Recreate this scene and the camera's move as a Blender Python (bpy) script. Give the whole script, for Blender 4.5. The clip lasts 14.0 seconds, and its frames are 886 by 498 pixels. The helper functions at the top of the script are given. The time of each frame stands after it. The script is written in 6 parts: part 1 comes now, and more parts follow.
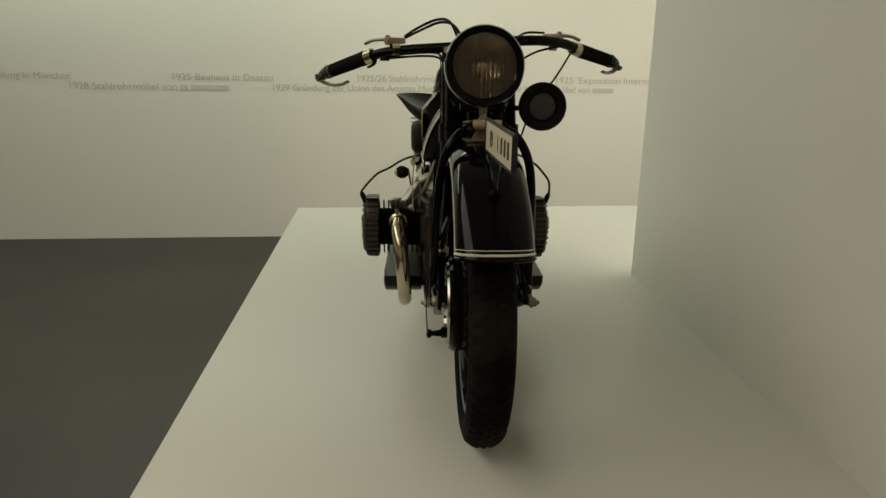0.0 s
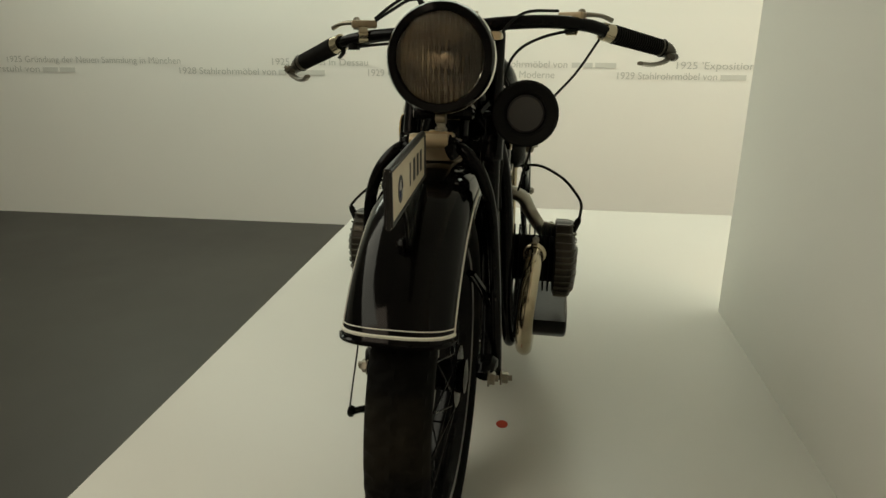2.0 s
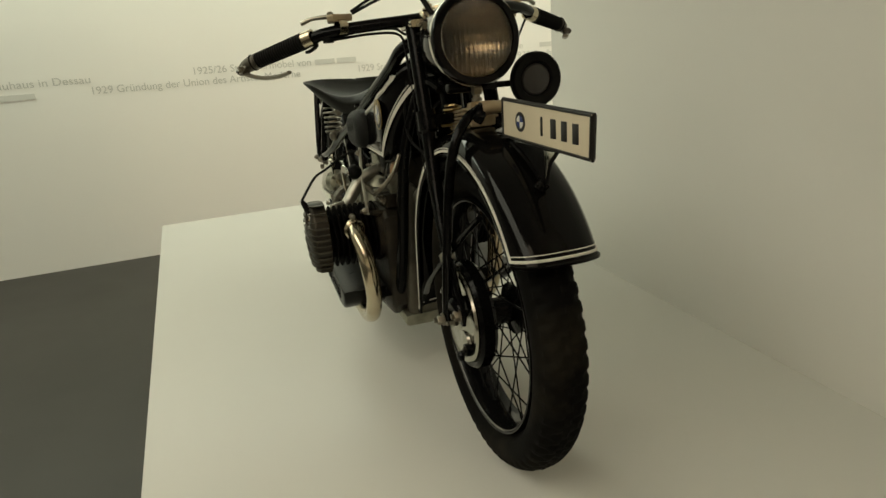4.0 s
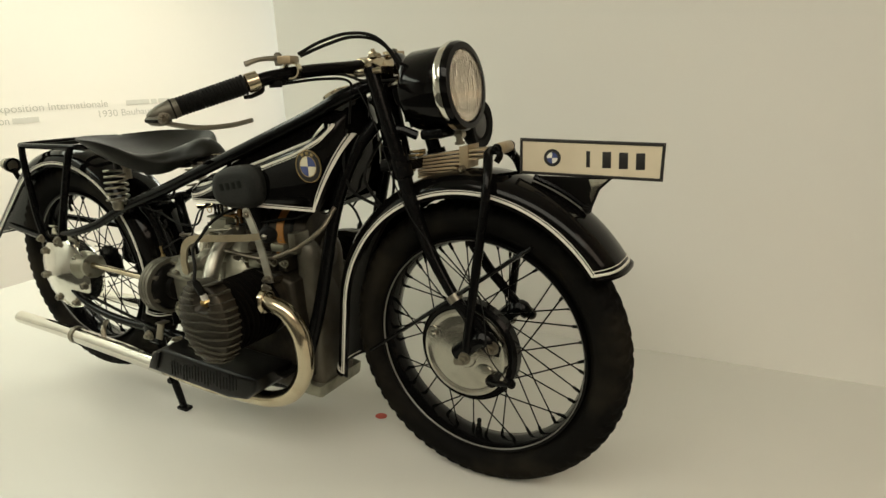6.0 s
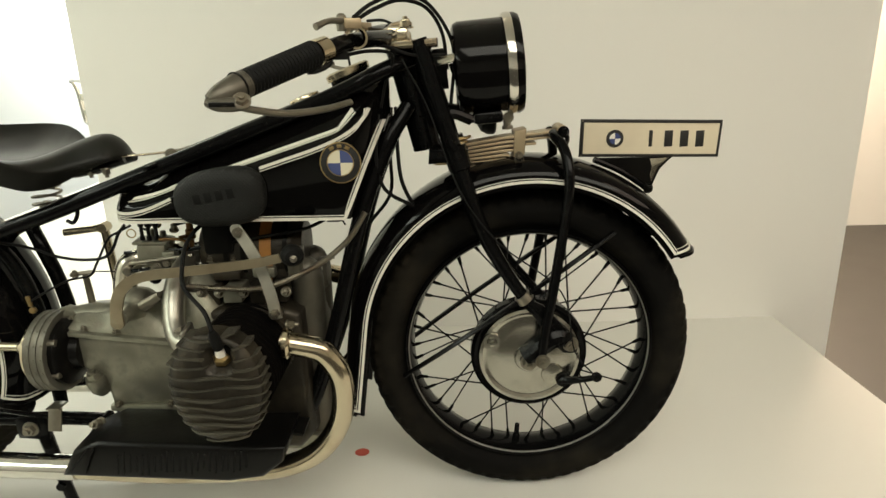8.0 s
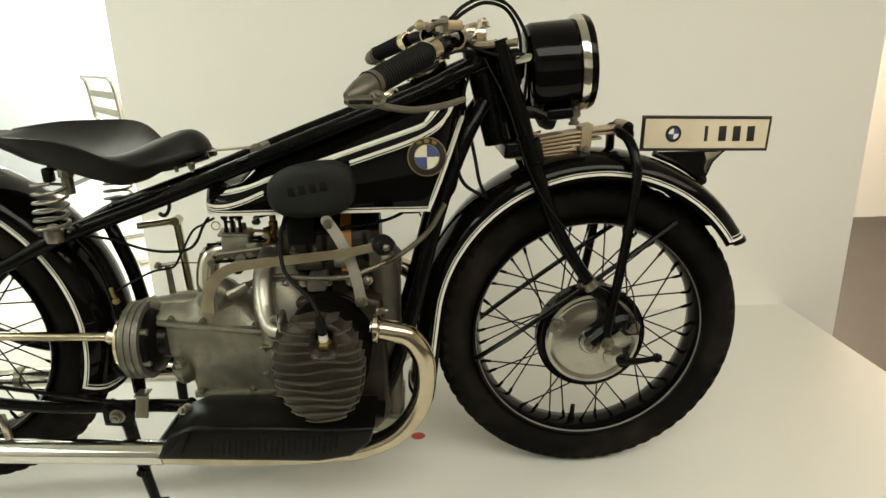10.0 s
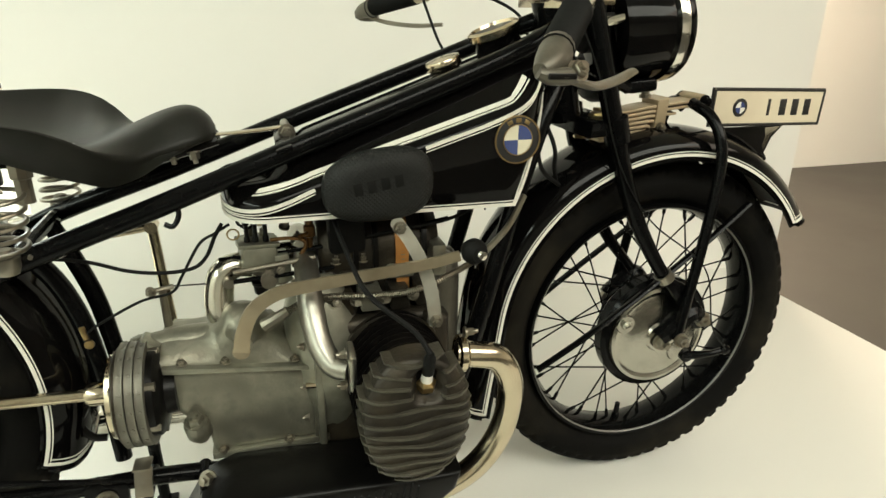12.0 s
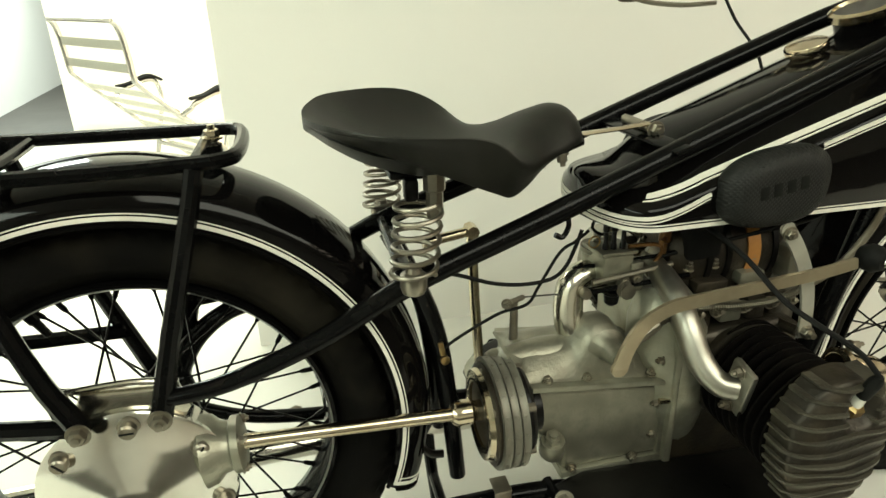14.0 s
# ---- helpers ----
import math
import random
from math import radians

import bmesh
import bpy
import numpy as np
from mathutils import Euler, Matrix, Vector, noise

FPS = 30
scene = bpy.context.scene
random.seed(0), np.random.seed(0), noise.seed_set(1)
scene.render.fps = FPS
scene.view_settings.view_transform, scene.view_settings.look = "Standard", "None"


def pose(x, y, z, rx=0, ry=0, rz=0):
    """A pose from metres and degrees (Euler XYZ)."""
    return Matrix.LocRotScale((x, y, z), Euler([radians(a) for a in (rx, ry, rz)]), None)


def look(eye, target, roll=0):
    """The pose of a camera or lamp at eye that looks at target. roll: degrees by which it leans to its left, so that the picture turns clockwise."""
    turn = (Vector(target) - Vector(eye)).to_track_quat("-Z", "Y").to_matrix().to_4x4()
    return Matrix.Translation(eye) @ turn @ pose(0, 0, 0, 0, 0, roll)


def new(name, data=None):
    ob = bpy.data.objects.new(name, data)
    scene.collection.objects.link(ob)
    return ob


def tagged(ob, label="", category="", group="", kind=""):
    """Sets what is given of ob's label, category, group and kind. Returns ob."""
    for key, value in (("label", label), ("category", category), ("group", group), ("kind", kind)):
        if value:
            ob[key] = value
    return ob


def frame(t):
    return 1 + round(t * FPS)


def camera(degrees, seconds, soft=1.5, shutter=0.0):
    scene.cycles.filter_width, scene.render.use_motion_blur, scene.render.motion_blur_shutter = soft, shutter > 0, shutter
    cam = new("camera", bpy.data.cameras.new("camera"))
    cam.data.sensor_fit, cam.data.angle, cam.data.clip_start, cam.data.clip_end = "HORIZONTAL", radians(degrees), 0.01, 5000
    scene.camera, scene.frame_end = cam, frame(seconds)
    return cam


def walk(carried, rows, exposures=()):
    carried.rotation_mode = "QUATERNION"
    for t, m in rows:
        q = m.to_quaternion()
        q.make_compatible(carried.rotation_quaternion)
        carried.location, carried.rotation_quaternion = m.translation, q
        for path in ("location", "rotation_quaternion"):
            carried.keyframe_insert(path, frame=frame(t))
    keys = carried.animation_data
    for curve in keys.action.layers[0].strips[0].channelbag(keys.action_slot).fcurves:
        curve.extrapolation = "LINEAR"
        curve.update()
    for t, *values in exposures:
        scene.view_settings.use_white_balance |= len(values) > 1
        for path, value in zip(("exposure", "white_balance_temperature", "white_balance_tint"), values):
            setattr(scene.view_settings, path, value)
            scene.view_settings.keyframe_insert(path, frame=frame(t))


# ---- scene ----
cam = camera(70.3, 14.0)

PATH = [
    (0, (1.407, -0.139, 0.844), (-0.52, -0.068, 0.315), 0.6),
    (0.5, (1.172, -0.078, 0.862), (-0.753, -0.024, 0.322), -0.9),
    (1, (1.049, 0.057, 0.877), (-0.872, -0.122, 0.349), -0.8),
    (1.5, (1.001, 0.165, 0.884), (-0.895, -0.198, 0.359), -1.0),
    (2, (1.014, 0.191, 0.868), (-0.869, -0.146, 0.285), 0.5),
    (2.5, (1.071, 0.098, 0.861), (-0.81, -0.115, 0.214), 2.4),
    (3, (1.207, -0.101, 0.855), (-0.688, -0.054, 0.215), -0.5),
    (5.3, (0.798, -0.897, 0.854), (-0.592, 0.431, 0.304), -1.3),
    (5.5, (0.719, -0.984, 0.871), (-0.533, 0.482, 0.339), -0.9),
    (6, (0.583, -1.146, 0.881), (-0.382, 0.527, 0.361), -2.8),
    (6.5, (0.43, -1.154, 0.878), (-0.233, 0.651, 0.327), -2.3),
    (7, (0.254, -1.106, 0.882), (-0.353, 0.711, 0.306), -2.2),
    (7.2, (0.143, -1.12, 0.872), (-0.295, 0.747, 0.305), -0.9),
    (9.3, (-0.287, -1.24, 0.9), (-0.15, 0.665, 0.307), -2.4),
    (9.5, (-0.31, -1.252, 0.897), (-0.207, 0.656, 0.307), -2.2),
    (10, (-0.331, -1.231, 0.892), (-0.263, 0.677, 0.294), -1.4),
    (10.5, (-0.37, -1.096, 0.896), (-0.23, 0.797, 0.265), -2.4),
    (11, (-0.421, -0.954, 0.936), (-0.111, 0.947, 0.398), -0.2),
    (11.5, (-0.522, -0.93, 0.924), (-0.047, 0.908, 0.294), 1.4),
    (12, (-0.668, -0.958, 0.892), (-0.139, 0.832, 0.176), 0.5),
    (12.5, (-0.754, -0.966, 0.876), (-0.17, 0.748, 0.027), 0.3),
    (13, (-0.832, -0.894, 0.869), (-0.326, 0.839, 0.007), -2.2),
    (13.5, (-0.95, -0.787, 0.899), (-0.593, 1.023, 0.128), -3.5),
    (14, (-1.078, -0.77, 0.91), (-0.67, 1.025, 0.127), -1.6),
]
walk(cam, [(t, look(eye, target, roll)) for t, eye, target, roll in PATH],
     [(0, -0.90, 6700, 9), (1.5, -0.65, 6550, 9), (3.2, -0.57, 6800, 8), (5.3, -0.33, 6700, 11), (6.5, 0.06, 6650, 13), (7.2, 0.15, 6550, 13), (9.3, 0.26, 6450, 13), (10.5, 0.32, 6400, 11), (11.2, 0.48, 6250, 10), (12.5, 0.65, 6350, 10), (14, 0.50, 6450, 5)])

# ---------------------------------------------------------------- light
world = bpy.data.worlds.new("world")
scene.world = world
world.use_nodes = True
world.node_tree.nodes["Background"].inputs[0].default_value = (0.9, 0.95, 1.0, 1)
world.node_tree.nodes["Background"].inputs[1].default_value = 0.02


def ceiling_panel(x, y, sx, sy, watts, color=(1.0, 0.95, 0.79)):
    """An unseen area lamp, added just under the ceiling."""
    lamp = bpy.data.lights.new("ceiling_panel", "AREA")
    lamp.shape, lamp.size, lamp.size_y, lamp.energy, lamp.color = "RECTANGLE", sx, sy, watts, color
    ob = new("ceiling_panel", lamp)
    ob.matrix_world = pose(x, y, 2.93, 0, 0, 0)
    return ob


# Six added lamps out of view, placed and tinted to brighten the room.
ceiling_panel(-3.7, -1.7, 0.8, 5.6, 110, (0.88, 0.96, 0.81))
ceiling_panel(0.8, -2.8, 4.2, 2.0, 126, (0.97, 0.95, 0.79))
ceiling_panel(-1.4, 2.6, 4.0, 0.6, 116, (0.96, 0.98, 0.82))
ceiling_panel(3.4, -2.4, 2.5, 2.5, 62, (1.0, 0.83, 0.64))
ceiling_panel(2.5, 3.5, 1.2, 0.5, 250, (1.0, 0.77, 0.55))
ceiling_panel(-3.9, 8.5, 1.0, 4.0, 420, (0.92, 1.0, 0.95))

# ---------------------------------------------------------------- materials


def mat(name, color, rough=0.5, metal=0.0, coat=0.0, var=0.12, scale=20.0, bump=0.0, bscale=60.0, spec=0.5, tone=None, tmix=0.0, tscale=6.0):
    """A surface with fine and coarse variation of colour and gloss, and optional relief and a second tone in patches."""
    m = bpy.data.materials.new(name)
    m.use_nodes = True
    nt = m.node_tree
    b = nt.nodes["Principled BSDF"]
    co = nt.nodes.new("ShaderNodeTexCoord")

    def noise_node(s, d=4.0):
        n = nt.nodes.new("ShaderNodeTexNoise")
        n.inputs["Scale"].default_value, n.inputs["Detail"].default_value = s, d
        nt.links.new(co.outputs["Object"], n.inputs["Vector"])
        return n

    def mix(fac, a, c):
        n = nt.nodes.new("ShaderNodeMix")
        n.data_type = "RGBA"
        nt.links.new(fac, n.inputs[0])
        for sock, v in ((n.inputs[6], a), (n.inputs[7], c)):
            if isinstance(v, tuple):
                sock.default_value = (*v, 1)
            else:
                nt.links.new(v, sock)
        return n.outputs[2]

    n1 = noise_node(scale)
    lo, hi = tuple(c * (1 - var) for c in color), tuple(min(1, c * (1 + var)) for c in color)
    out = mix(n1.outputs["Fac"], lo, hi)
    if tone:
        n2 = noise_node(tscale, 6.0)
        ramp = nt.nodes.new("ShaderNodeMapRange")
        ramp.inputs[1].default_value, ramp.inputs[2].default_value = 0.48, 0.72
        ramp.inputs[4].default_value = tmix
        nt.links.new(n2.outputs["Fac"], ramp.inputs[0])
        out = mix(ramp.outputs[0], out, tone)
    nt.links.new(out, b.inputs["Base Color"])
    r = nt.nodes.new("ShaderNodeMapRange")
    r.inputs[3].default_value, r.inputs[4].default_value = max(0.02, rough * 0.8), min(1, rough * 1.2)
    n3 = noise_node(scale * 0.4)
    nt.links.new(n3.outputs["Fac"], r.inputs[0])
    nt.links.new(r.outputs[0], b.inputs["Roughness"])
    b.inputs["Metallic"].default_value = metal
    b.inputs["Specular IOR Level"].default_value = spec
    b.inputs["Coat Weight"].default_value = coat
    b.inputs["Coat Roughness"].default_value = 0.06
    if bump:
        n4 = noise_node(bscale, 5.0)
        bn = nt.nodes.new("ShaderNodeBump")
        bn.inputs["Strength"].default_value, bn.inputs["Distance"].default_value = bump, 0.004
        nt.links.new(n4.outputs["Fac"], bn.inputs["Height"])
        nt.links.new(bn.outputs["Normal"], b.inputs["Normal"])
    return m


M = {
    "wall": mat("white_wall_paint", (0.80, 0.79, 0.74), 0.75, var=0.015, scale=1.2, bump=0.06, bscale=180),
    "platform": mat("white_lacquered_board", (0.615, 0.606, 0.56), 0.38, var=0.025, scale=2.0, bump=0.02, bscale=90),
    "floor": mat("dark_screed_floor", (0.031, 0.028, 0.0225), 0.50, var=0.12, scale=3.0, bump=0.05, bscale=120),
    "ceiling": mat("ceiling_paint", (0.75, 0.75, 0.72), 0.8, var=0.02, scale=2.0),
    "inkbar": mat("pale_grey_print", (0.60, 0.60, 0.555), 0.7, var=0.05),
    "ink": mat("grey_lettering", (0.51, 0.51, 0.47), 0.7, var=0.05),
    "enamel": mat("black_enamel", (0.0025, 0.0023, 0.0022), 0.08, var=0.3, scale=30, bump=0.008, bscale=40, spec=0.15),
    "frame": mat("black_frame_paint", (0.003, 0.003, 0.003), 0.15, var=0.3, scale=40, bump=0.02, bscale=70, spec=0.11),
    "dull": mat("dull_black_paint", (0.0035, 0.0033, 0.003), 0.30, var=0.4, scale=30, bump=0.08, bscale=90, tone=(0.014, 0.012, 0.010), tmix=0.4, spec=0.16),
    # Near-black for barrel and plug hollow: their unlit darkness put into the colour.
    "unlit_black": mat("unlit_black_iron", (0.0035, 0.003, 0.0027), 0.7, var=0.4, scale=60, bump=0.2, bscale=200, tone=(0.011, 0.009, 0.0065), tmix=0.4, tscale=16, spec=0.03),
    "pipe": mat("dull_polished_pipe", (0.36, 0.35, 0.30), 0.36, metal=0.95, var=0.14, scale=40, bump=0.06, bscale=150, tone=(0.20, 0.18, 0.14), tmix=0.7, tscale=16),
    "mirror": mat("mirror_polished_aluminium", (0.72, 0.71, 0.65), 0.13, metal=1.0, var=0.06, scale=60, bump=0.015, bscale=90, tone=(0.42, 0.40, 0.33), tmix=0.5, tscale=14),
    "plate": mat("stained_brake_aluminium", (0.42, 0.41, 0.36), 0.2, metal=1.0, var=0.12, scale=30, bump=0.03, bscale=120, tone=(0.24, 0.22, 0.175), tmix=0.6, tscale=16),
    # Dark iron castings; also paints shade on the crankcase and between head fins.
    "iron": mat("dark_shaded_cast_iron", (0.026, 0.022, 0.016), 0.42, metal=0.55, var=0.35, scale=60, bump=0.2, bscale=220, tone=(0.10, 0.078, 0.048), tmix=0.5, tscale=14),
    "head": mat("cast_head_iron", (0.066, 0.060, 0.044), 0.42, metal=0.35, var=0.25, scale=50, bump=0.25, bscale=240, tone=(0.024, 0.021, 0.017), tmix=0.8, tscale=18),
    "alu": mat("dull_cast_aluminium", (0.29, 0.285, 0.225), 0.38, metal=0.75, var=0.22, scale=55, bump=0.14, bscale=230, tone=(0.09, 0.08, 0.058), tmix=0.85, tscale=13),
    "polish": mat("polished_aluminium", (0.56, 0.54, 0.46), 0.2, metal=1.0, var=0.10, scale=35, bump=0.03, bscale=160, tone=(0.24, 0.21, 0.155), tmix=0.5, tscale=11),
    "nickel": mat("aged_nickel", (0.56, 0.49, 0.36), 0.17, metal=1.0, var=0.10, scale=30, bump=0.02, bscale=120, tone=(0.28, 0.20, 0.11), tmix=0.6, tscale=10),
    "chrome": mat("bright_nickel", (0.68, 0.66, 0.60), 0.13, metal=1.0, var=0.06, scale=40),
    "brass": mat("tarnished_brass", (0.48, 0.35, 0.16), 0.3, metal=1.0, var=0.2, scale=60, tone=(0.2, 0.14, 0.07), tmix=0.6, tscale=20),
    "copper": mat("amber_band", (0.42, 0.19, 0.05), 0.4, metal=0.3, var=0.2, scale=50),
    "steel": mat("bare_steel", (0.25, 0.23, 0.185), 0.36, metal=0.9, var=0.15, scale=50, tone=(0.15, 0.115, 0.072), tmix=0.6, tscale=22),
    "tyre": mat("old_tyre_rubber", (0.0042, 0.0039, 0.0034), 0.75, var=0.3, scale=25, bump=0.15, bscale=160, tone=(0.031, 0.026, 0.0175), tmix=0.55, tscale=7, spec=0.06),
    "rubber": mat("black_rubber", (0.007, 0.007, 0.0065), 0.6, var=0.25, scale=60, bump=0.1, bscale=300, spec=0.10),
    "leather": mat("black_green_leather", (0.0066, 0.0068, 0.0050), 0.46, var=0.25, scale=18, bump=0.07, bscale=420, tone=(0.015, 0.015, 0.0115), tmix=0.6, tscale=9, spec=0.24),
    # Patchy grey that paints the highlight on the black rims.
    "rimline": mat("grey_rim_highlight", (0.11, 0.105, 0.095), 0.35, var=0.5, scale=9),
    "stripe": mat("white_lining_paint", (0.72, 0.70, 0.62), 0.4, var=0.06, scale=40),
    "cream": mat("cream_plate_paint", (0.66, 0.58, 0.43), 0.45, var=0.06, scale=18, bump=0.03, tone=(0.5, 0.42, 0.29), tmix=0.4, tscale=8),
    "black": mat("black_print", (0.012, 0.011, 0.010), 0.5, var=0.2),
    "blue": mat("blue_enamel", (0.055, 0.075, 0.20), 0.25, coat=0.4, var=0.1),
    "ivory": mat("ivory_enamel", (0.68, 0.63, 0.47), 0.3, coat=0.4, var=0.06),
    "porcelain": mat("white_porcelain", (0.75, 0.73, 0.66), 0.25, coat=0.4, var=0.05),
    "red": mat("red_sticker", (0.45, 0.045, 0.02), 0.5, var=0.08),
    "reflector": mat("lamp_reflector", (0.50, 0.46, 0.38), 0.16, metal=1.0, var=0.12, scale=25),
    "joint": mat("grey_joint_disc", (0.165, 0.158, 0.128), 0.5, metal=0.6, var=0.2, scale=50, bump=0.08, bscale=200, tone=(0.07, 0.062, 0.045), tmix=0.6, tscale=14),
    "zinc": mat("dull_zinc_plate", (0.40, 0.39, 0.33), 0.38, metal=0.45, var=0.12, scale=60, tone=(0.24, 0.21, 0.155), tmix=0.5, tscale=18),
    "cover": mat("stained_cover_casting", (0.105, 0.097, 0.076), 0.42, metal=0.5, var=0.3, scale=40, bump=0.14, bscale=220, tone=(0.05, 0.036, 0.02), tmix=0.85, tscale=8),
    "horn_grey": mat("dull_grey_lever_casting", (0.115, 0.105, 0.082), 0.42, metal=0.55, var=0.2, scale=45, bump=0.08, bscale=200, tone=(0.05, 0.042, 0.03), tmix=0.6, tscale=20),
    "bronze": mat("brown_bronze_pipe", (0.20, 0.105, 0.04), 0.36, metal=0.85, var=0.2, scale=60, tone=(0.08, 0.045, 0.02), tmix=0.6, tscale=25),
    "lever": mat("bare_lever_steel", (0.35, 0.295, 0.20), 0.32, metal=0.65, var=0.14, scale=45, bump=0.04, bscale=200, tone=(0.22, 0.175, 0.11), tmix=0.6, tscale=20),
    "leaf": mat("tan_spring_steel", (0.38, 0.30, 0.19), 0.4, metal=0.45, var=0.12, scale=60, tone=(0.28, 0.20, 0.11), tmix=0.5, tscale=18),
    "lug": mat("grey_greasy_casting", (0.245, 0.236, 0.185), 0.40, metal=0.70, var=0.42, scale=60, bump=0.18, bscale=210, tone=(0.075, 0.066, 0.044), tmix=0.85, tscale=15),
    "dial": mat("dark_dial", (0.035, 0.034, 0.033), 0.4, var=0.15),
    "tube": mat("chromed_chair_tube", (0.55, 0.55, 0.52), 0.18, metal=1.0, var=0.05),
    "slat": mat("grey_webbing", (0.36, 0.36, 0.31), 0.8, var=0.1, scale=120, bump=0.3, bscale=400),
    "cane": mat("pale_woven_fabric", (0.62, 0.62, 0.55), 0.8, var=0.08, scale=120, bump=0.3, bscale=400),
}


def glass_mat():
    m = bpy.data.materials.new("ribbed_lamp_glass")
    m.use_nodes = True
    b = m.node_tree.nodes["Principled BSDF"]
    b.inputs["Base Color"].default_value = (0.88, 0.80, 0.70, 1)
    b.inputs["Roughness"].default_value = 0.06
    b.inputs["Transmission Weight"].default_value = 1.0
    b.inputs["IOR"].default_value = 1.45
    return m


def pad_mat():
    """Black rubber with a fine diamond pattern pressed into it."""
    m = mat("diamond_rubber", (0.008, 0.0085, 0.0075), 0.55, var=0.25, scale=50, spec=0.25)
    nt = m.node_tree
    co = nt.nodes.new("ShaderNodeTexCoord")
    waves = []
    for turn in (45, -45):
        mp = nt.nodes.new("ShaderNodeMapping")
        mp.inputs["Rotation"].default_value = (0, radians(turn), 0)
        nt.links.new(co.outputs["Object"], mp.inputs["Vector"])
        wv = nt.nodes.new("ShaderNodeTexWave")
        wv.inputs["Scale"].default_value = 75
        nt.links.new(mp.outputs[0], wv.inputs["Vector"])
        waves.append(wv)
    mx = nt.nodes.new("ShaderNodeMath")
    mx.operation = "MAXIMUM"
    nt.links.new(waves[0].outputs["Fac"], mx.inputs[0])
    nt.links.new(waves[1].outputs["Fac"], mx.inputs[1])
    bn = nt.nodes.new("ShaderNodeBump")
    bn.inputs["Strength"].default_value, bn.inputs["Distance"].default_value = 0.45, 0.0015
    nt.links.new(mx.outputs[0], bn.inputs["Height"])
    nt.links.new(bn.outputs["Normal"], nt.nodes["Principled BSDF"].inputs["Normal"])
    return m


M["glass"] = glass_mat()
M["pad"] = pad_mat()

# ---------------------------------------------------------------- mesh helpers


def curve(pts, n=8):
    """A smooth line through the points (Catmull-Rom), n steps a span."""
    p = [Vector(q) for q in pts]
    if len(p) < 3 or n < 2:
        return p
    p = [2 * p[0] - p[1], *p, 2 * p[-1] - p[-2]]
    out = []
    for i in range(1, len(p) - 2):
        a, b, c, d = p[i - 1:i + 3]
        for k in range(n):
            t = k / n
            out.append(0.5 * (2 * b + (c - a) * t + (2 * a - 5 * b + 4 * c - d) * t * t + (3 * b - a - 3 * c + d) * t ** 3))
    return [*out, p[-2]]


def skin(bm, rings, closed=False, caps=True):
    """Faces between rings of points with equal counts."""
    rows = [[bm.verts.new(v) for v in ring] for ring in rings]
    n = len(rows[0])
    pairs = list(zip(rows, rows[1:])) + ([(rows[-1], rows[0])] if closed else [])
    for a, b in pairs:
        for k in range(n):
            bm.faces.new((a[k], a[(k + 1) % n], b[(k + 1) % n], b[k]))
    if caps and not closed:
        bm.faces.new(rows[0][::-1])
        bm.faces.new(rows[-1])


def tube(pts, r, seg=10, n=8, bm=None, closed=False, flat=1.0):
    """A round bar along a smooth line; r may be a list along the line's given points. flat squeezes the section's second axis."""
    bm = bm or bmesh.new()
    line = curve(pts, n)
    if closed:
        line = line[:-1]
    count = len(line)
    radii = [r] * count if not isinstance(r, (list, tuple)) else [float(v) for v in np.interp(np.linspace(0, len(r) - 1, count), range(len(r)), r)]
    tang = []
    for i in range(count):
        a, b = (line[i - 1], line[(i + 1) % count]) if closed else (line[max(i - 1, 0)], line[min(i + 1, count - 1)])
        tang.append((b - a).normalized())
    up = Vector((0, 0, 1)) if abs(tang[0].z) < 0.9 else Vector((1, 0, 0))
    nrm = (up - tang[0] * up.dot(tang[0])).normalized()
    rings = []
    for i in range(count):
        nrm = (nrm - tang[i] * nrm.dot(tang[i])).normalized()
        bi = tang[i].cross(nrm)
        rings.append([line[i] + radii[i] * (math.cos(a) * nrm * flat + math.sin(a) * bi) for a in [2 * math.pi * k / seg for k in range(seg)]])
    skin(bm, rings, closed)
    return bm


AX = {"x": Matrix(((0, 0, 1, 0), (1, 0, 0, 0), (0, 1, 0, 0), (0, 0, 0, 1))), "y": Matrix(((0, 1, 0, 0), (0, 0, 1, 0), (1, 0, 0, 0), (0, 0, 0, 1))), "z": Matrix.Identity(4)}


def lathe(prof, o=(0, 0, 0), axis="z", seg=32, bm=None, ring=False):
    """Turns (radius, height) pairs round an axis through o. ring: the profile closes on itself."""
    bm = bm or bmesh.new()
    m = Matrix.Translation(o) @ (AX[axis] if isinstance(axis, str) else Vector((0, 0, 1)).rotation_difference(Vector(axis)).to_matrix().to_4x4())
    rings = [[m @ Vector((max(r, 1e-4) * math.cos(a), max(r, 1e-4) * math.sin(a), h)) for a in [2 * math.pi * k / seg for k in range(seg)]] for r, h in prof]
    skin(bm, rings, closed=ring)
    return bm


def add(bm, other):
    me = bpy.data.meshes.new("tmp")
    other.to_mesh(me)
    other.free()
    bm.from_mesh(me)
    bpy.data.meshes.remove(me)
    return bm


def box(size, m=None, bevel=0.0, seg=2, bm=None):
    t = bmesh.new()
    bmesh.ops.create_cube(t, size=1.0, matrix=Matrix.Diagonal((*size, 1)))
    if bevel:
        bmesh.ops.bevel(t, geom=t.edges[:], offset=bevel, segments=seg, profile=0.5, affect="EDGES")
    t.transform(m if m is not None else Matrix.Identity(4))
    return add(bm, t) if bm else t


